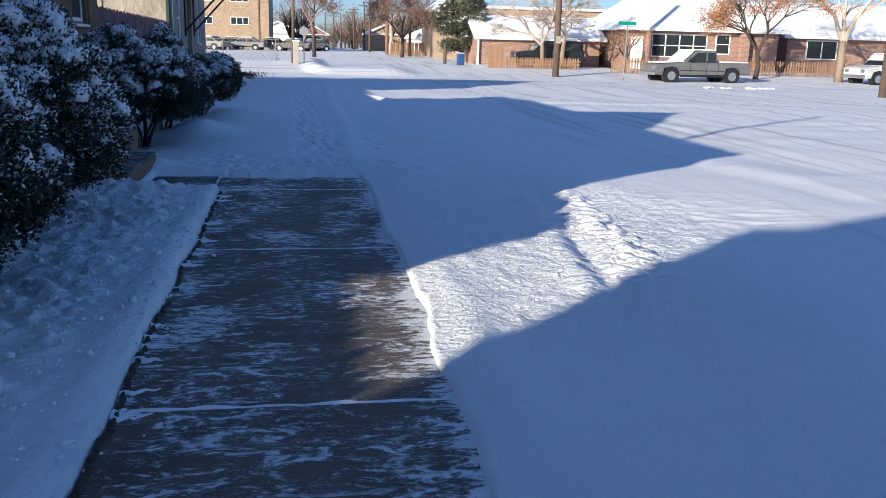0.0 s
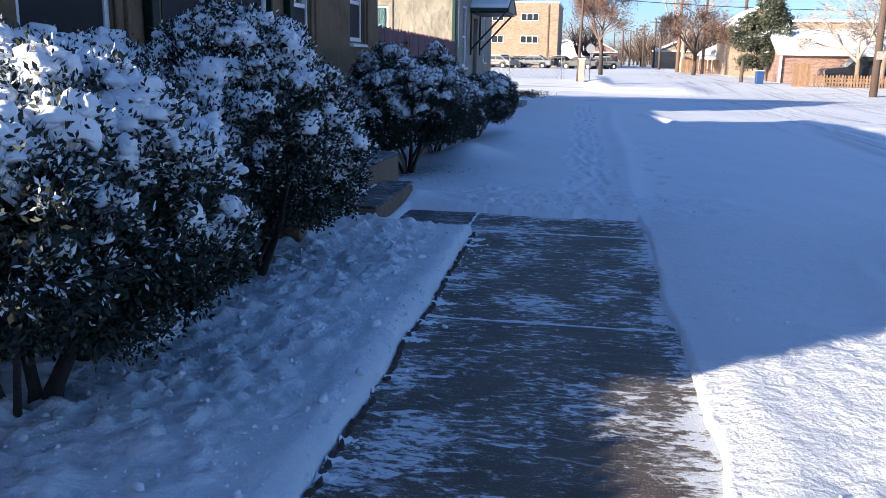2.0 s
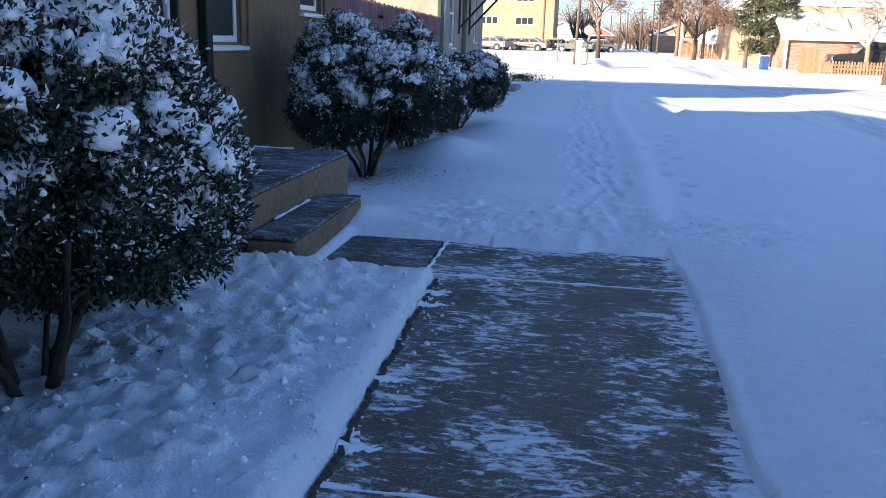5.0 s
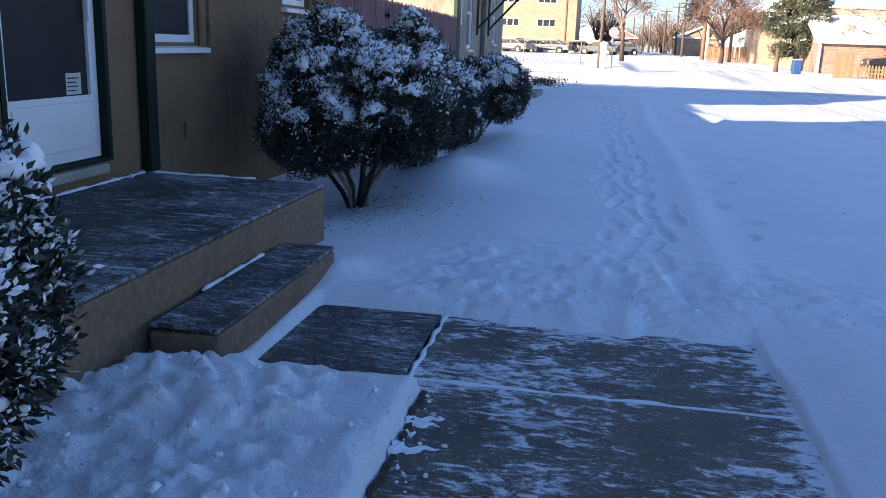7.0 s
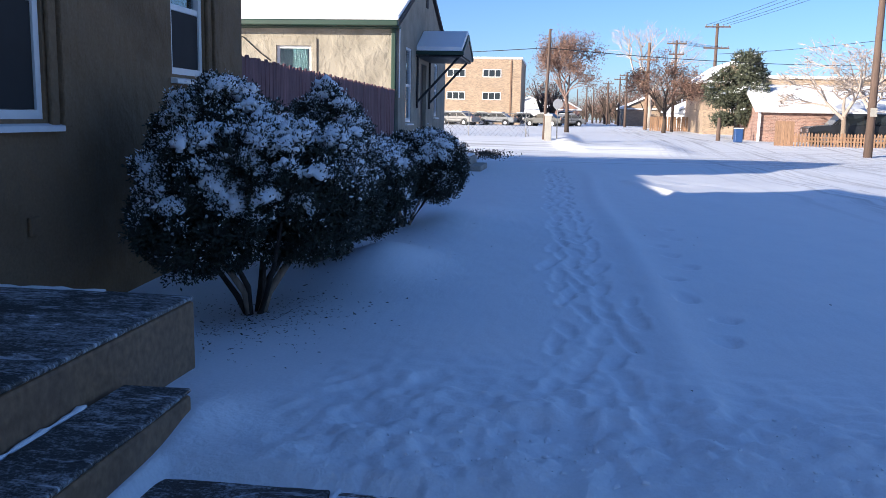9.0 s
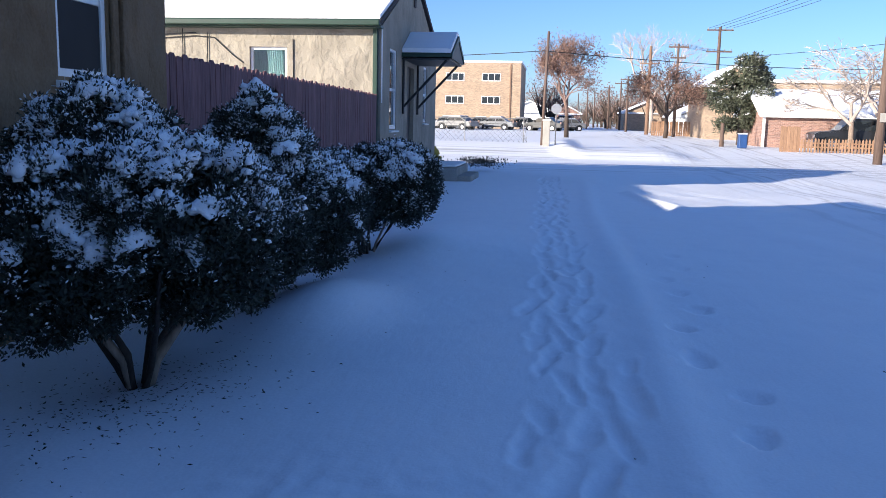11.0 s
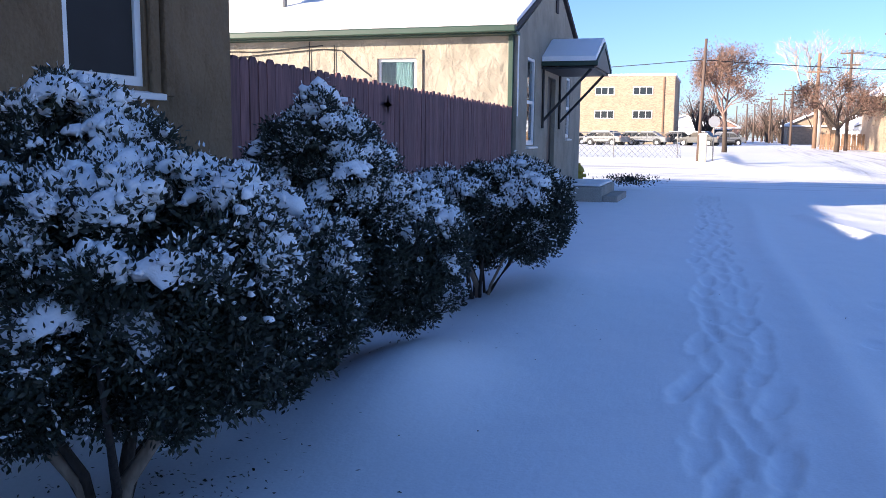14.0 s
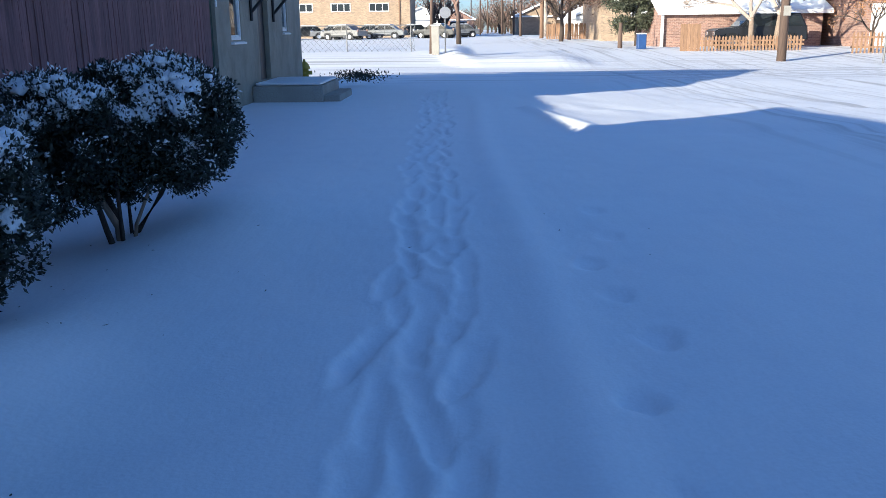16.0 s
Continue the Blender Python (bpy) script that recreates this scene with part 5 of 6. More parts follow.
rh, rz_ = roofed_house("house", 35.5, 48, 60, 70, 2.6, 5.2, BRICK_RED, "brick house with a snowy roof behind bare trees", "x", 0.6)
front_window(rh, 37, 39.5, rz_ + 1, rz_ + 2.4, 60, 2, 1)

def picket_fence(xa, xb, y, high, mat, label, gap=0.19, w=0.085):
    z = at_ground(y)
    f = thing("picket_fence", (xa + xb) / 2, y, z, label, "fence")
    for zz in (0.25, high - 0.3):
        part("rail", cuboid(xa, xb, y + 0.012, y + 0.05, z + zz, z + zz + 0.08), mat, f)
    me = mesh_of(prism(bmesh.new(), [(-w / 2, -0.05), (w / 2, -0.05), (w / 2, high - 0.08), (0, high), (-w / 2, high - 0.08)], "y", -0.01, 0.01), mat)
    for i in range(int((xb - xa) / gap)):
        piece("picket", me, f, pose(xa + gap * (i + 0.5), y, z + 0.02 * math.sin(i * 5.1), 0, 1.2 * math.sin(i * 3.3), 0))
    return f

picket_fence(13.4, 18.6, 56, 0.75, FENCE_ORANGE, "low cedar picket fence along the corner lot", 0.17, 0.10)
picket_fence(19.6, 23.2, 53, 1.0, FENCE_ORANGE, "cedar picket fence by the driveway")
picket_fence(27.0, 36.0, 53, 1.0, FENCE_ORANGE, "weathered picket fence behind the pickup truck")
picket_fence(9.0, 14.9, 88, 1.35, FENCE_ORANGE, "tan board fence far along the street", 0.2, 0.17)
g = thing("wooden_gate", 12.9, 56.2, at_ground(56), "tall cedar board gate at the corner", "gate")
for k in range(6):
    part("board", cuboid(12.4 + 0.17 * k, 12.56 + 0.17 * k, 56.1, 56.13, at_ground(56), at_ground(56) + 1.35 - 0.02 * (k % 2)), FENCE_ORANGE, g)

# utility poles
def utility_pole(x, y, high, mat, arms=(), r=0.15, label="weathered wooden utility pole", lean=(0, 0)):
    z = at_ground(y)
    p = thing("utility_pole", x, y, z, label, "pole")
    part("post", rod(bmesh.new(), [(x, y, z - 0.3), (x + lean[0], y + lean[1], z + high)], [r, r * 0.65], 9), mat, p, smooth=True)
    for h, w in arms:
        ax = x + lean[0] * h / high
        arm = part("crossarm", cuboid(ax - w, ax + w, y - 0.18, y - 0.10, z + h - 0.06, z + h + 0.06), mat, p)
        for k in (-0.9, -0.4, 0.4, 0.9):
            part("insulator", rod(bmesh.new(), [(ax + w * k, y - 0.14, z + h + 0.06), (ax + w * k, y - 0.14, z + h + 0.22)], 0.05, 6), GALV, arm)
    return p

pole_x = utility_pole(14.9, 49, 9, POLE_WOOD, r=0.2, label="brown wooden utility pole with a small sign on it")
part("pole_sign", cuboid(14.76, 15.06, 48.77, 48.79, 1.8, 2.2), CONCRETE_PALE, pole_x, "small white notice")
utility_pole(-0.1, 52.3, 5.9, POLE_WOOD, r=0.095, lean=(0.15, 0), label="leaning wooden utility pole at the corner")
utility_pole(10.6 * 1.0, 85, 7.9, POLE_WOOD, [(7.6, 0.85), (6.7, 0.65)])
utility_pole(14.8, 90, 9.8, POLE_WOOD, [(9.5, 1.15), (7.6, 1.15)], r=0.2)
utility_pole(9.0, 92, 8.2, POLE_ORANGE, [(6.6, 0.9)], r=0.2, label="reddish wooden utility pole far along the street")
for i, (x, y, hgt) in enumerate(((8.6, 112, 6.4), (9.4, 135, 7), (8.6, 150, 7), (9.6, 170, 7.2), (7.9, 190, 7.4), (5.2, 150, 6), (4.6, 190, 7))):
    utility_pole(x, y, hgt, POLE_WOOD, [(hgt - 0.4, 0.9)] if i < 4 else (), r=0.16)
utility_pole(10.3, 61, 1.4, POLE_WOOD, r=0.15, label="short rust-brown wooden post")
utility_pole(24.3, 33, 8, POLE_WOOD, r=0.17, label="brown wooden utility pole by the open street")

def cable(points, r=0.012, label="black overhead cable hung between wooden poles"):
    """A sagging line between points."""
    pts = []
    for a, b in zip(points, points[1:]):
        a, b = Vector(a), Vector(b)
        sag = 0.012 * (b - a).length
        for k in range(12):
            t = k / 12
            pts.append(a.lerp(b, t) - Vector((0, 0, 4 * sag * t * (1 - t))))
    pts.append(Vector(points[-1]))
    bm = rod(bmesh.new(), pts, r, 5)
    ob = part("overhead_cable", bm, CABLE, None)
    return tagged(ob, label, "cable")

cable([(-30, 62, 5.2), (-0.1, 52.3, 5.0), (30, 75, 6.0)], 0.02)
for dx in (-1.0, -0.4, 0.4, 1.0):
    cable([(14.8 + dx, 90, 10.2), (26 + dx * 1.5, 34, 13.5)], 0.016)
    cable([(10.6 + dx * 0.7, 85, 8.3), (14.8 + dx, 90, 8.2)], 0.012)
cable([(14.8, 90, 7.6), (30, 60, 8.0)], 0.02)

# stop sign seen from behind, signal box, street-name sign
z0 = at_ground(52) + 0.26
ss = thing("stop_sign", 0.58, 52, z0, "octagonal stop sign seen from behind on a steel post", "sign")
part("post", rod(bmesh.new(), [(0.58, 52, z0 - 0.2), (0.58, 52, z0 + 2.2)], 0.035, 6), GALV, ss)
part("plate", prism(bmesh.new(), [(0.58 + 0.27 * math.cos(math.pi / 8 + k * math.pi / 4), z0 + 1.85 + 0.27 * math.sin(math.pi / 8 + k * math.pi / 4)) for k in range(8)], "y", 51.93, 51.95), SIGN_BACK, ss, "bare aluminium back of the sign")
sb = thing("utility_cabinet", 0.15, 51.8, z0, "slim pale utility cabinet at the corner", "cabinet")
part("body", cuboid(-0.05, 0.3, 51.7, 52.0, z0 - 0.1, z0 + 1.25, bevel=0.03), CONCRETE_PALE, sb)
part("cap", cuboid(-0.08, 0.33, 51.67, 52.03, z0 + 1.255, z0 + 1.32, bevel=0.01), SNOW, sb)
z1 = at_ground(47)
ns = thing("street_sign", 18.25, 47, z1, "green street-name sign on a steel post", "sign")
part("post", rod(bmesh.new(), [(18.25, 47, z1 - 0.2), (18.3, 47, z1 + 3.2)], 0.04, 6), GALV, ns)
part("plate", cuboid(17.75, 18.75, 46.93, 46.95, z1 + 3.0, z1 + 3.2), SIGN_GREEN, ns)

# chain-link fence round the lot
cf = thing("chain_link_fence", -12, 54, at_ground(54), "galvanised chain-link fence round a snowy lot", "fence")
zc = at_ground(54) + 0.26
part("top_rail", rod(bmesh.new(), [(-26, 54, zc + 1.25), (-0.9, 54, zc + 1.25)], 0.025, 6), GALV, cf)
for k in range(9):
    xk = -25.9 + 3.1 * k
    part("fence_post", rod(bmesh.new(), [(xk, 54, zc - 0.2), (xk, 54, zc + 1.35)], 0.026, 6), GALV, cf)
bm = bmesh.new()
for k in range(90):
    xk = -26 + 0.28 * k
    rod(bm, [(xk, 54, zc + 0.02), (min(xk + 1.2, -0.9), 54, zc + 1.22)], 0.006, 3)
    rod(bm, [(xk, 54, zc + 1.22), (min(xk + 1.2, -0.9), 54, zc + 0.02)], 0.006, 3)
part("mesh_wire", bm, GALV, cf, kind="stuff")

# vehicles
def vehicle(name, x, y, heading, paint, label, category, profile, length, width, cab, wheel_r=0.36, wheels=(0.9, 4.5), bed=None, high_cap=True):
    """A parked vehicle, nose towards -x before turning. profile: (along, z) outline of the lower body; cab: outline of the glazed part."""
    z = at_ground(y)
    v = thing(name, 0, 0, 0, label, category)
    bm = prism(bmesh.new(), profile, "y", -width / 2, width / 2)
    es = [e for e in bm.edges if abs(e.verts[0].co.y - e.verts[1].co.y) < 1e-4]
    bmesh.ops.bevel(bm, geom=es, offset=0.06, segments=2, affect="EDGES")
    body = part("body", bm, paint, v, smooth=False)
    if cab:
        bm = prism(bmesh.new(), cab, "y", -width / 2 + 0.08, width / 2 - 0.08)
        es = [e for e in bm.edges if abs(e.verts[0].co.y - e.verts[1].co.y) < 1e-4]
        bmesh.ops.bevel(bm, geom=es, offset=0.07, segments=2, affect="EDGES")
        c = part("cab", bm, paint, v)
        us = [p[0] for p in cab]
        zs = [p[1] for p in cab]
        zt, zb = max(zs) - 0.12, min(zs) + 0.06
        top = sorted(p[0] for p in cab if p[1] > max(zs) - 0.05)
        lo, hi = min(us), max(us)
        mid = (top[0] + top[-1]) / 2 + 0.05
        for s in (-1, 1):
            yy = s * (width / 2 - 0.08)
            for ua, ub, ta, tb in ((lo + 0.28, mid - 0.05, top[0] + 0.10, mid - 0.05), (mid + 0.05, hi - 0.16, mid + 0.05, top[-1] - 0.08)):
                part("side_window", prism(bmesh.new(), [(ua, zb), (ub, zb), (tb, zt), (ta, zt)], "y", yy + s * 0.004, yy + s * 0.012), DARK_GLASS, c)
        part("windscreen", prism(bmesh.new(), [(lo + 0.06, zb), (top[0] - 0.03, zt), (top[0] - 0.05, zt + 0.01), (lo + 0.03, zb + 0.01)], "y", -width / 2 + 0.2, width / 2 - 0.2), DARK_GLASS, c)
        part("snow_cap", prism(bmesh.new(), [(top[0] + 0.02, max(zs) + 0.004), (top[-1] - 0.02, max(zs) + 0.004), (top[-1] - 0.12, max(zs) + 0.06), (top[0] + 0.12, max(zs) + 0.06)], "y", -width / 2 + 0.16, width / 2 - 0.16), SNOW, c)
    for wx in wheels:
        for s in (-1, 1):
            yy = s * (width / 2 - 0.1)
            w = part("wheel", rod(bmesh.new(), [(wx, yy - 0.12, wheel_r), (wx, yy + 0.12, wheel_r)], wheel_r, 20), RUBBER, v)
            # black disc just proud of the body, painting the shade of the wheel well
            part("wheel_well_shade", rod(bmesh.new(), [(wx, s * (width / 2 - 0.3), wheel_r + 0.03), (wx, s * (width / 2 + 0.004), wheel_r + 0.03)], wheel_r + 0.085, 20), BLACK, w)
            part("rim", rod(bmesh.new(), [(wx, yy + s * 0.121, wheel_r), (wx, yy + s * 0.135, wheel_r)], wheel_r * 0.62, 14), CHROME, w)
    if cab:
        for s in (-1, 1):
            yy = s * (width / 2 + 0.002)
            for u_ in (lo + 0.42, mid, hi - 0.06):
                part("door_seam", cuboid(u_ - 0.009, u_ + 0.009, yy - 0.003, yy + 0.003, 0.5, zb), BLACK, body)
            part("side_trim", cuboid(wheels[0] + wheel_r + 0.12, wheels[1] - wheel_r - 0.12, yy - 0.004, yy + 0.008, 0.66, 0.70), BLACK, body)
            part("sill", cuboid(wheels[0] + wheel_r + 0.12, wheels[1] - wheel_r - 0.12, yy - 0.03, yy + 0.004, 0.34, 0.46), BLACK, body)
            part("wing_mirror", cuboid(lo + 0.32, lo + 0.44, s * (width / 2 - 0.02), s * (width / 2 + 0.16), zb + 0.02, zb + 0.2, bevel=0.02), BLACK, c)
    front, back_ = min(p[0] for p in profile), max(p[0] for p in profile)
    for s in (-1, 1):
        part("headlight", cuboid(front - 0.012, front + 0.12, s * (width / 2 - 0.32) - 0.16, s * (width / 2 - 0.32) + 0.16, 0.72, 0.92, bevel=0.02), CHROME, v)
        part("tail_light", cuboid(back_ - 0.1, back_ + 0.012, s * (width / 2 - 0.12) - 0.06, s * (width / 2 - 0.12) + 0.06, 0.75, 1.0), BRICK_RED, v)
    part("bumper", cuboid(front - 0.08, front + 0.02, -width / 2 + 0.06, width / 2 - 0.06, 0.42, 0.6, bevel=0.03), CHROME, v)
    if bed:
        part("bed_snow", cuboid(bed[0], bed[1], -width / 2 + 0.12, width / 2 - 0.12, bed[2], bed[2] + 0.07, bevel=0.03), SNOW, v)
        part("windscreen_snow", prism(bmesh.new(), [(1.62, 1.14), (2.33, 1.79), (3.3, 1.83), (3.3, 1.86), (2.28, 1.84), (1.55, 1.17)], "y", -width / 2 + 0.14, width / 2 - 0.14), SNOW, v)
        part("hood_snow", prism(bmesh.new(), [(0.35, 1.07), (1.9, 1.16), (1.9, 1.2), (0.4, 1.12)], "y", -width / 2 + 0.15, width / 2 - 0.15), SNOW, v)
    v.matrix_basis = pose(x, y, z - 0.03, 0, 0, heading)
    return v

TRUCK = [(0, 0.45), (0.02, 0.95), (0.25, 1.02), (1.75, 1.12), (3.75, 1.12), (3.76, 1.14), (5.75, 1.12), (5.8, 0.5), (5.1, 0.48), (5.0, 0.82), (4.3, 0.82), (4.2, 0.42), (1.4, 0.4), (1.3, 0.8), (0.55, 0.8), (0.45, 0.42)]
vehicle("pickup_truck", 19.5, 46.6, 4, CAR_GREY, "grey extended-cab pickup truck parked with snow on its bonnet", "truck", TRUCK, 5.8, 1.95,
        [(1.65, 1.1), (2.4, 1.76), (3.62, 1.78), (3.82, 1.1)], 0.39, (0.95, 4.65), bed=(3.9, 5.7, 1.14))
SUV = [(0, 0.4), (0.0, 0.95), (0.2, 1.05), (1.35, 1.15), (4.75, 1.15), (4.85, 0.45), (4.2, 0.4), (4.1, 0.72), (3.45, 0.72), (3.35, 0.38), (1.3, 0.38), (1.2, 0.72), (0.55, 0.72), (0.45, 0.4)]
SUV_CAB = [(1.25, 1.1), (1.85, 1.78), (4.4, 1.8), (4.8, 1.1)]
vehicle("sport_utility_vehicle", 32.7, 47.5, 8, CAR_WHITE, "white sport utility vehicle parked in the snow", "car", SUV, 4.85, 1.9, SUV_CAB, 0.37, (0.88, 3.78))
vehicle("sport_utility_vehicle", 14.6, 58.6, 0, CAR_DARK, "dark sport utility vehicle parked behind the picket fence", "car", SUV, 4.85, 1.9, SUV_CAB, 0.37, (0.88, 3.78))
CAR = [(0, 0.35), (0.0, 0.7), (0.25, 0.82), (1.2, 0.9), (3.8, 0.92), (4.4, 0.88), (4.45, 0.4), (3.9, 0.36), (3.8, 0.64), (3.2, 0.64), (3.1, 0.32), (1.3, 0.32), (1.2, 0.64), (0.6, 0.64), (0.5, 0.36)]
CAR_CAB = [(1.1, 0.88), (1.8, 1.38), (3.1, 1.4), (3.8, 0.9)]
for k, (x, y, mat) in enumerate(((-13.6, 102, CAR_SILVER), (-10.4, 105, CAR_GREY), (-8.2, 101, CAR_SILVER), (-5.6, 104, CAR_DARK), (-2.9, 102, CAR_DARK), (-16.5, 103, CAR_DARK), (-11.6, 98, CAR_GREY), (-0.4, 105, CAR_SILVER), (-19.5, 100, CAR_WHITE))):
    vehicle("car", x, y, 38 * math.sin(k * 3), mat, "snow-dusted car parked in the lot before the apartment block", "car", CAR, 4.45, 1.75, CAR_CAB, 0.31, (0.9, 3.5))
vehicle("car", 1.1, 118, 80, CAR_DARK, "dark car parked far along the street", "car", SUV, 4.85, 1.9, SUV_CAB, 0.37, (0.88, 3.78))

# trees
def tree(x, y, high, spread, seed, bark, leaf=None, leaves=0, label="bare winter tree", trunk_h=0.28, r0=0.16, leaf_size=0.14, levels=4, twigs=None, low=0.35):
    """A tapered trunk that forks again and again into limbs and twigs; dry leaves hang at the ends."""
    rng = random.Random(seed)
    z = at_ground(y)
    t = thing("tree", x, y, z, label, "tree")
    bm_t, bm_l = bmesh.new(), bmesh.new()
    ends = []

    def grow(p, d, length, r, level):
        q = p + d * length
        midp = p.lerp(q, 0.5) + Vector((rng.uniform(-1, 1), rng.uniform(-1, 1), 0)) * length * 0.06
        rod(bm_t if level == 0 else bm_l, [p, midp, q], [r, r * 0.85, r * 0.68], 7 if level < 2 else (4 if level < 4 else 3))
        if level >= levels:
            ends.append((q, d))
            return
        for k in range(3 if level < 3 else rng.choice((2, 3))):
            a = rng.uniform(0, 6.283)
            tilt = rng.uniform(0.3, 0.75)
            s = d.orthogonal().normalized()
            u = d.cross(s)
            nd = (d * math.cos(tilt) + (s * math.cos(a) + u * math.sin(a)) * math.sin(tilt))
            nd = Vector((nd.x * spread, nd.y * spread, nd.z * 0.9 + 0.12)).normalized()
            grow(q if k else p.lerp(q, rng.uniform(0.7, 1)), nd, length * rng.uniform(0.62, 0.86), max(r * 0.6, 0.013), level + 1)

    grow(Vector((x, y, z - 0.1)), Vector((rng.uniform(-0.05, 0.05), 0, 1)).normalized(), high * trunk_h, r0, 0)
    part("trunk", bm_t, bark, t, smooth=True)
    part("crown", bm_l, twigs or bark, t, "fine bare limbs and twigs")
    if leaf:
        nr = np.random.RandomState(seed)
        E = np.array([e[0][:] for e in ends])
        D = np.array([e[1][:] for e in ends])
        pick = nr.randint(0, len(E), leaves)
        pts = E[pick] + nr.normal(0, 0.22, (leaves, 3))
        v, f = leaves_mesh(pts, D[pick], leaf_size, nr, 3)
        part("leaves", (v.tolist(), f.tolist()), leaf, t, "dry leaves still hanging", kind="stuff")
    return t

tree(1.35, 76, 15.5, 1.0, 3, BARK, DRY_LEAF, 3600, "broad tree with dry brown leaves behind the corner", levels=7, r0=0.2, leaf_size=0.13, trunk_h=0.15, twigs=TWIG_HAZE)
tree(9.3, 80, 6.6, 1.2, 5, BARK, DRY_LEAF, 3200, "street tree with brown leaves", levels=7, r0=0.2, leaf_size=0.14)
tree(10.4, 104, 13.0, 1.0, 6, FROST, None, 0, "tall frost-white bare tree", levels=6, r0=0.25)
tree(17.8, 57.3, 9.5, 1.5, 7, BARK_PALE, None, 0, "pale bare tree with spreading twigs before the garage", levels=7, trunk_h=0.19, r0=0.2, twigs=FROST)
tree(16.2, 57, 9, 1.5, 17, BARK_PALE, None, 0, "pale bare tree with spreading twigs before the garage", levels=7, trunk_h=0.19, r0=0.18, twigs=FROST)
tree(27.8, 50, 6.6, 1.3, 8, BARK, ORANGE_LEAF, 2600, "tree with dry orange leaves over the picket fence", levels=6, r0=0.17, leaf_size=0.12)
tree(32.7, 49, 9.0, 1.25, 9, BARK_PALE, ORANGE_LEAF, 500, "pale-barked street tree with bare snowy limbs", levels=6, r0=0.28, leaf_size=0.12, twigs=FROST)
tree(21.0, 54, 3.6, 1.4, 10, BARK, ORANGE_LEAF, 200, "small bare tree by the driveway", levels=4, r0=0.09, leaf_size=0.1)

def evergreen_tree(x, y, high, wide, seed, label):
    rng = np.random.RandomState(seed)
    z = at_ground(y)
    t = thing("tree", x, y, z, label, "tree")
    part("trunk", rod(bmesh.new(), [(x, y, z - 0.2), (x + 0.1, y, z + high * 0.5), (x, y, z + high * 0.85)], [0.22, 0.15, 0.05], 8), BARK, t, smooth=True)
    lobes = []
    for k in range(46):
        h = rng.uniform(0.22, 1.0)
        a = rng.uniform(0, 6.3)
        w = wide * (1.05 - abs(h - 0.6) * 1.0) * rng.uniform(0.6, 1.2)
        lobes.append((x + w * rng.uniform(0.5, 1.0) * math.cos(a), y + w * 0.75 * math.sin(a), z + h * high, rng.uniform(0.16, 0.46)))
    L = np.array(lobes)
    pick = rng.randint(0, len(L), 2600)
    u = rng.normal(0, 1, (2600, 3))
    u /= np.linalg.norm(u, axis=1)[:, None]
    p = L[pick, :3] + u * L[pick, 3:] * rng.uniform(0.6, 1.0, 2600)[:, None]
    v, f = leaves_mesh(p, u + np.array([0, 0, 0.3]), 0.17, rng, 8)
    part("crown", (v.tolist(), f.tolist()), PINE_LEAF, t, "dense dark evergreen foliage in clumps", kind="stuff")
    top = p[(u[:, 2] > 0.35)][:480]
    sv, sf = snow_lumps(top, rng.uniform(0.06, 0.13, len(top)), rng)
    part("snow_cap", (sv.tolist(), sf.tolist()), SNOW_BUSH, t, kind="stuff", smooth=True)
    return t

evergreen_tree(12.3, 66, 5.3, 2.1, 21, "dense dark evergreen tree dusted with snow")

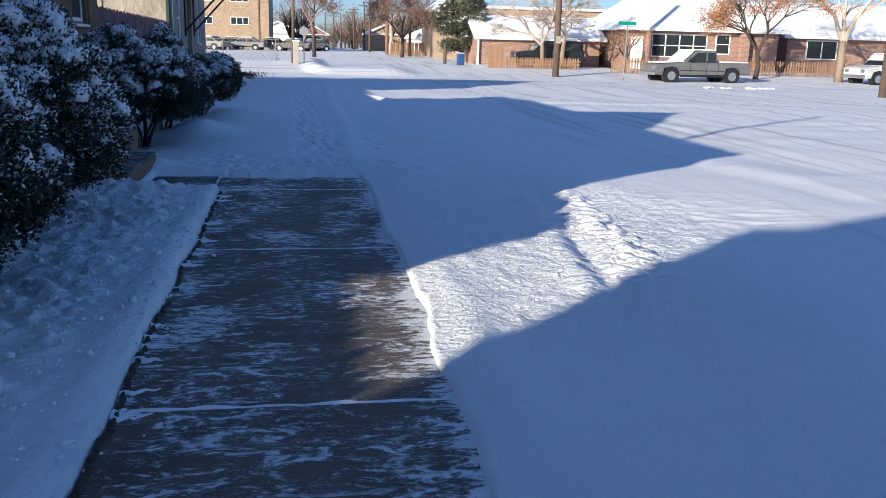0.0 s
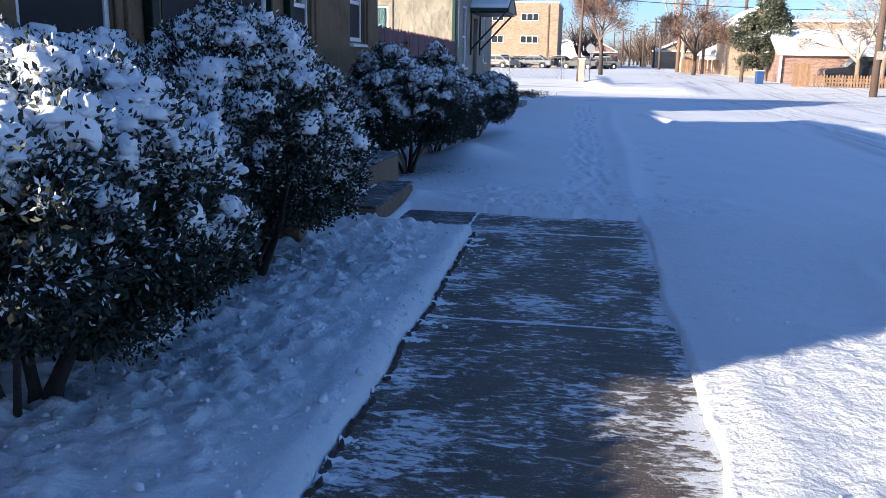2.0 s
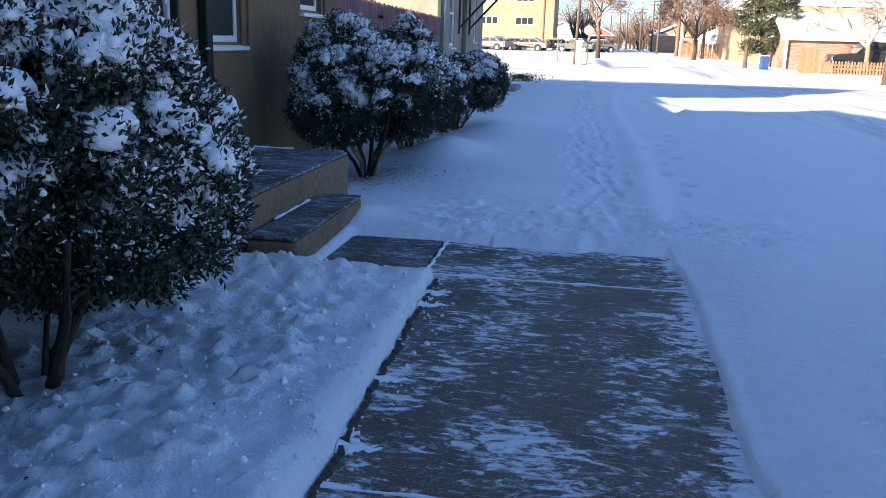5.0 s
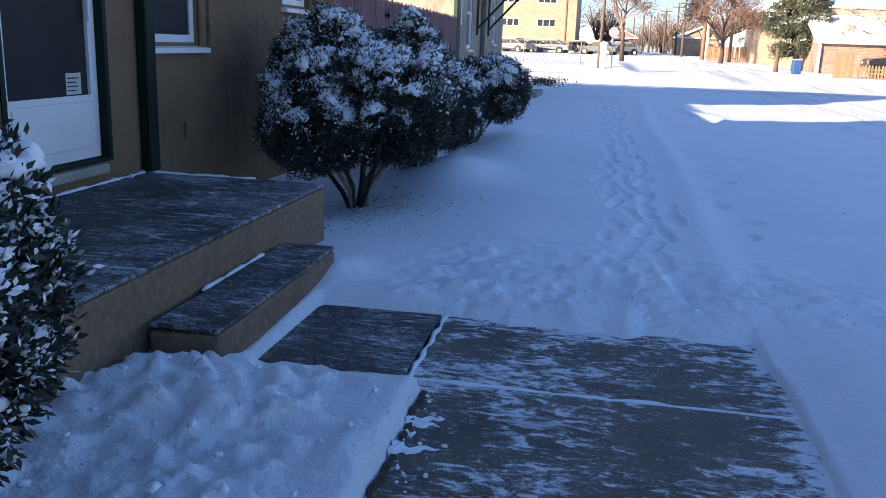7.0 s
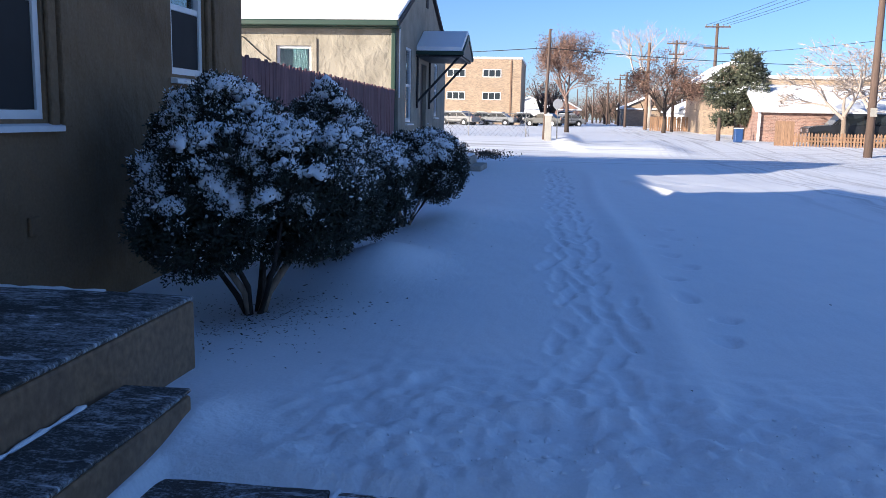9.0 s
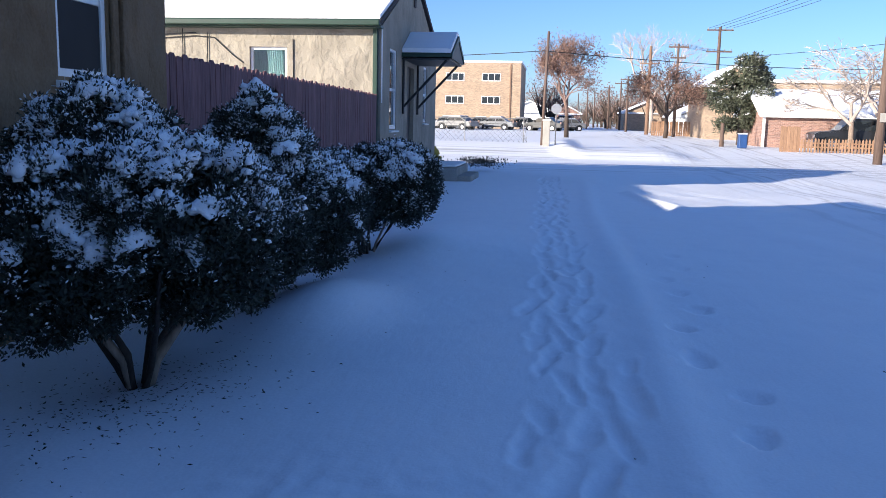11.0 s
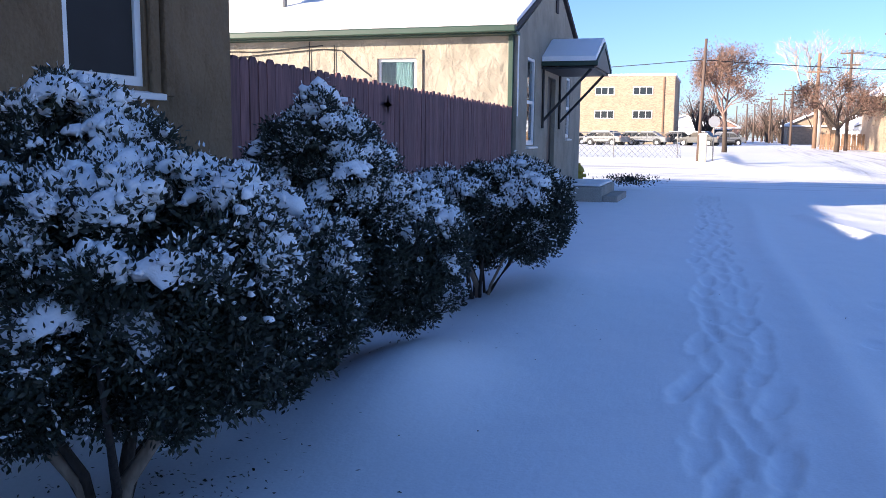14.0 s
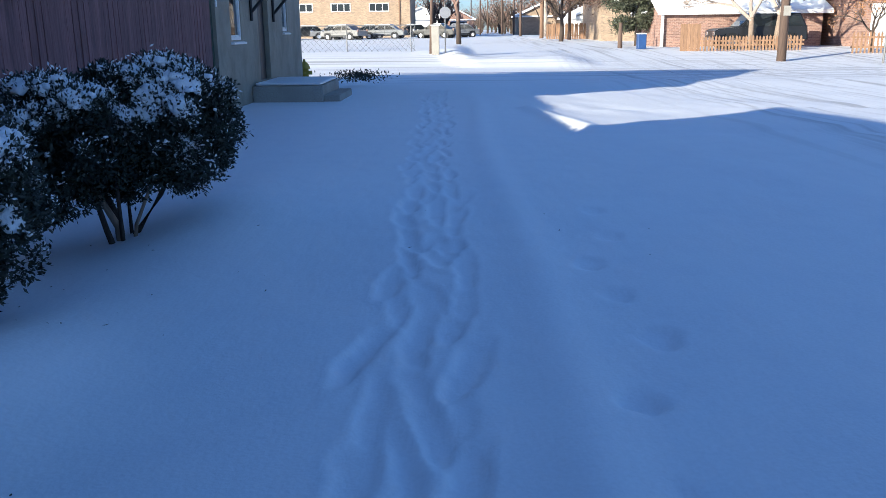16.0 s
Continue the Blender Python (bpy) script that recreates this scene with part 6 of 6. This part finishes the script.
# woods and small houses far along the street
rng = np.random.RandomState(5)
woods = thing("far_trees", 6, 200, 0, "distant bare brown trees along the street", "trees", kind="stuff")
bm = bmesh.new()
lp = []
for k in range(380):
    fy = rng.uniform(115, 300)
    fx = rng.uniform(-60, 130) if k < 170 else rng.uniform(-12, 40)
    if 0.5 < fx < 7.5 and fy < 260:
        continue
    fh = rng.uniform(3.5, 7.5)
    rod(bm, [(fx, fy, 0.3), (fx, fy, fh * 0.4)], [0.22, 0.15], 5)
    for j in range(14):
        a = rng.uniform(0, 6.3)
        tip = Vector((fx + fh * 0.38 * math.cos(a) * rng.uniform(0.4, 1), fy + fh * 0.3 * math.sin(a), fh * rng.uniform(0.6, 1.0) + 0.5))
        rod(bm, [(fx, fy, fh * rng.uniform(0.25, 0.4)), Vector((fx, fy, fh * 0.45)).lerp(tip, 0.5), tip], [0.1, 0.07, 0.03], 3)
        for i in range(5):
            lp.append(tip + Vector(rng.normal(0, 0.45, 3)))
part("limbs", bm, BARK, woods, kind="stuff")
lp = np.array([p[:] for p in lp])
v, f = leaves_mesh(lp, np.tile([0.0, 0.0, 1.0], (len(lp), 1)), 0.3, rng, 3)
part("crown", (v.tolist(), f.tolist()), TWIG_HAZE, woods, kind="stuff")
for k, (x, y, w) in enumerate(((10, 135, 7), (20, 150, 9), (-1.5, 165, 6), (13, 185, 8), (-8, 150, 8), (26, 125, 9))):
    roofed_house("house", x, x + w, y, y + 8, 2.6, 4.4, (BRICK_TAN, WHITE, BRICK_RED)[k % 3], "small snowy-roofed house far along the street", "x" if k % 2 else "y", 0.4)

bn = thing("recycling_bin", 11.08, 59, at_ground(59), "blue plastic recycling bin by the road", "bin")
part("body", cuboid(10.85, 11.3, 58.8, 59.3, at_ground(59), at_ground(59) + 0.78, bevel=0.04), BLUE_PLASTIC, bn)
part("lid", cuboid(10.83, 11.32, 58.78, 59.32, at_ground(59) + 0.782, at_ground(59) + 0.84, bevel=0.03), SNOW, bn)

# clods of ploughed snow in the street
rng = np.random.RandomState(31)
for k in range(5):
    x, y = 19.4 + 0.75 * k + rng.uniform(-0.25, 0.25), 38.2 + rng.uniform(-0.4, 0.4)
    cv, cf_ = snow_lumps(np.array([(x + rng.uniform(-0.2, 0.2), y + rng.uniform(-0.2, 0.2), at_ground(y) + 0.06) for j in range(5)]), rng.uniform(0.05, 0.16, 5), rng, 0.45)
    tagged(part("snow_clod", (cv.tolist(), cf_.tolist()), SNOW, None, smooth=True), "clod of ploughed snow lying in the street", "snow", "clods in the street")
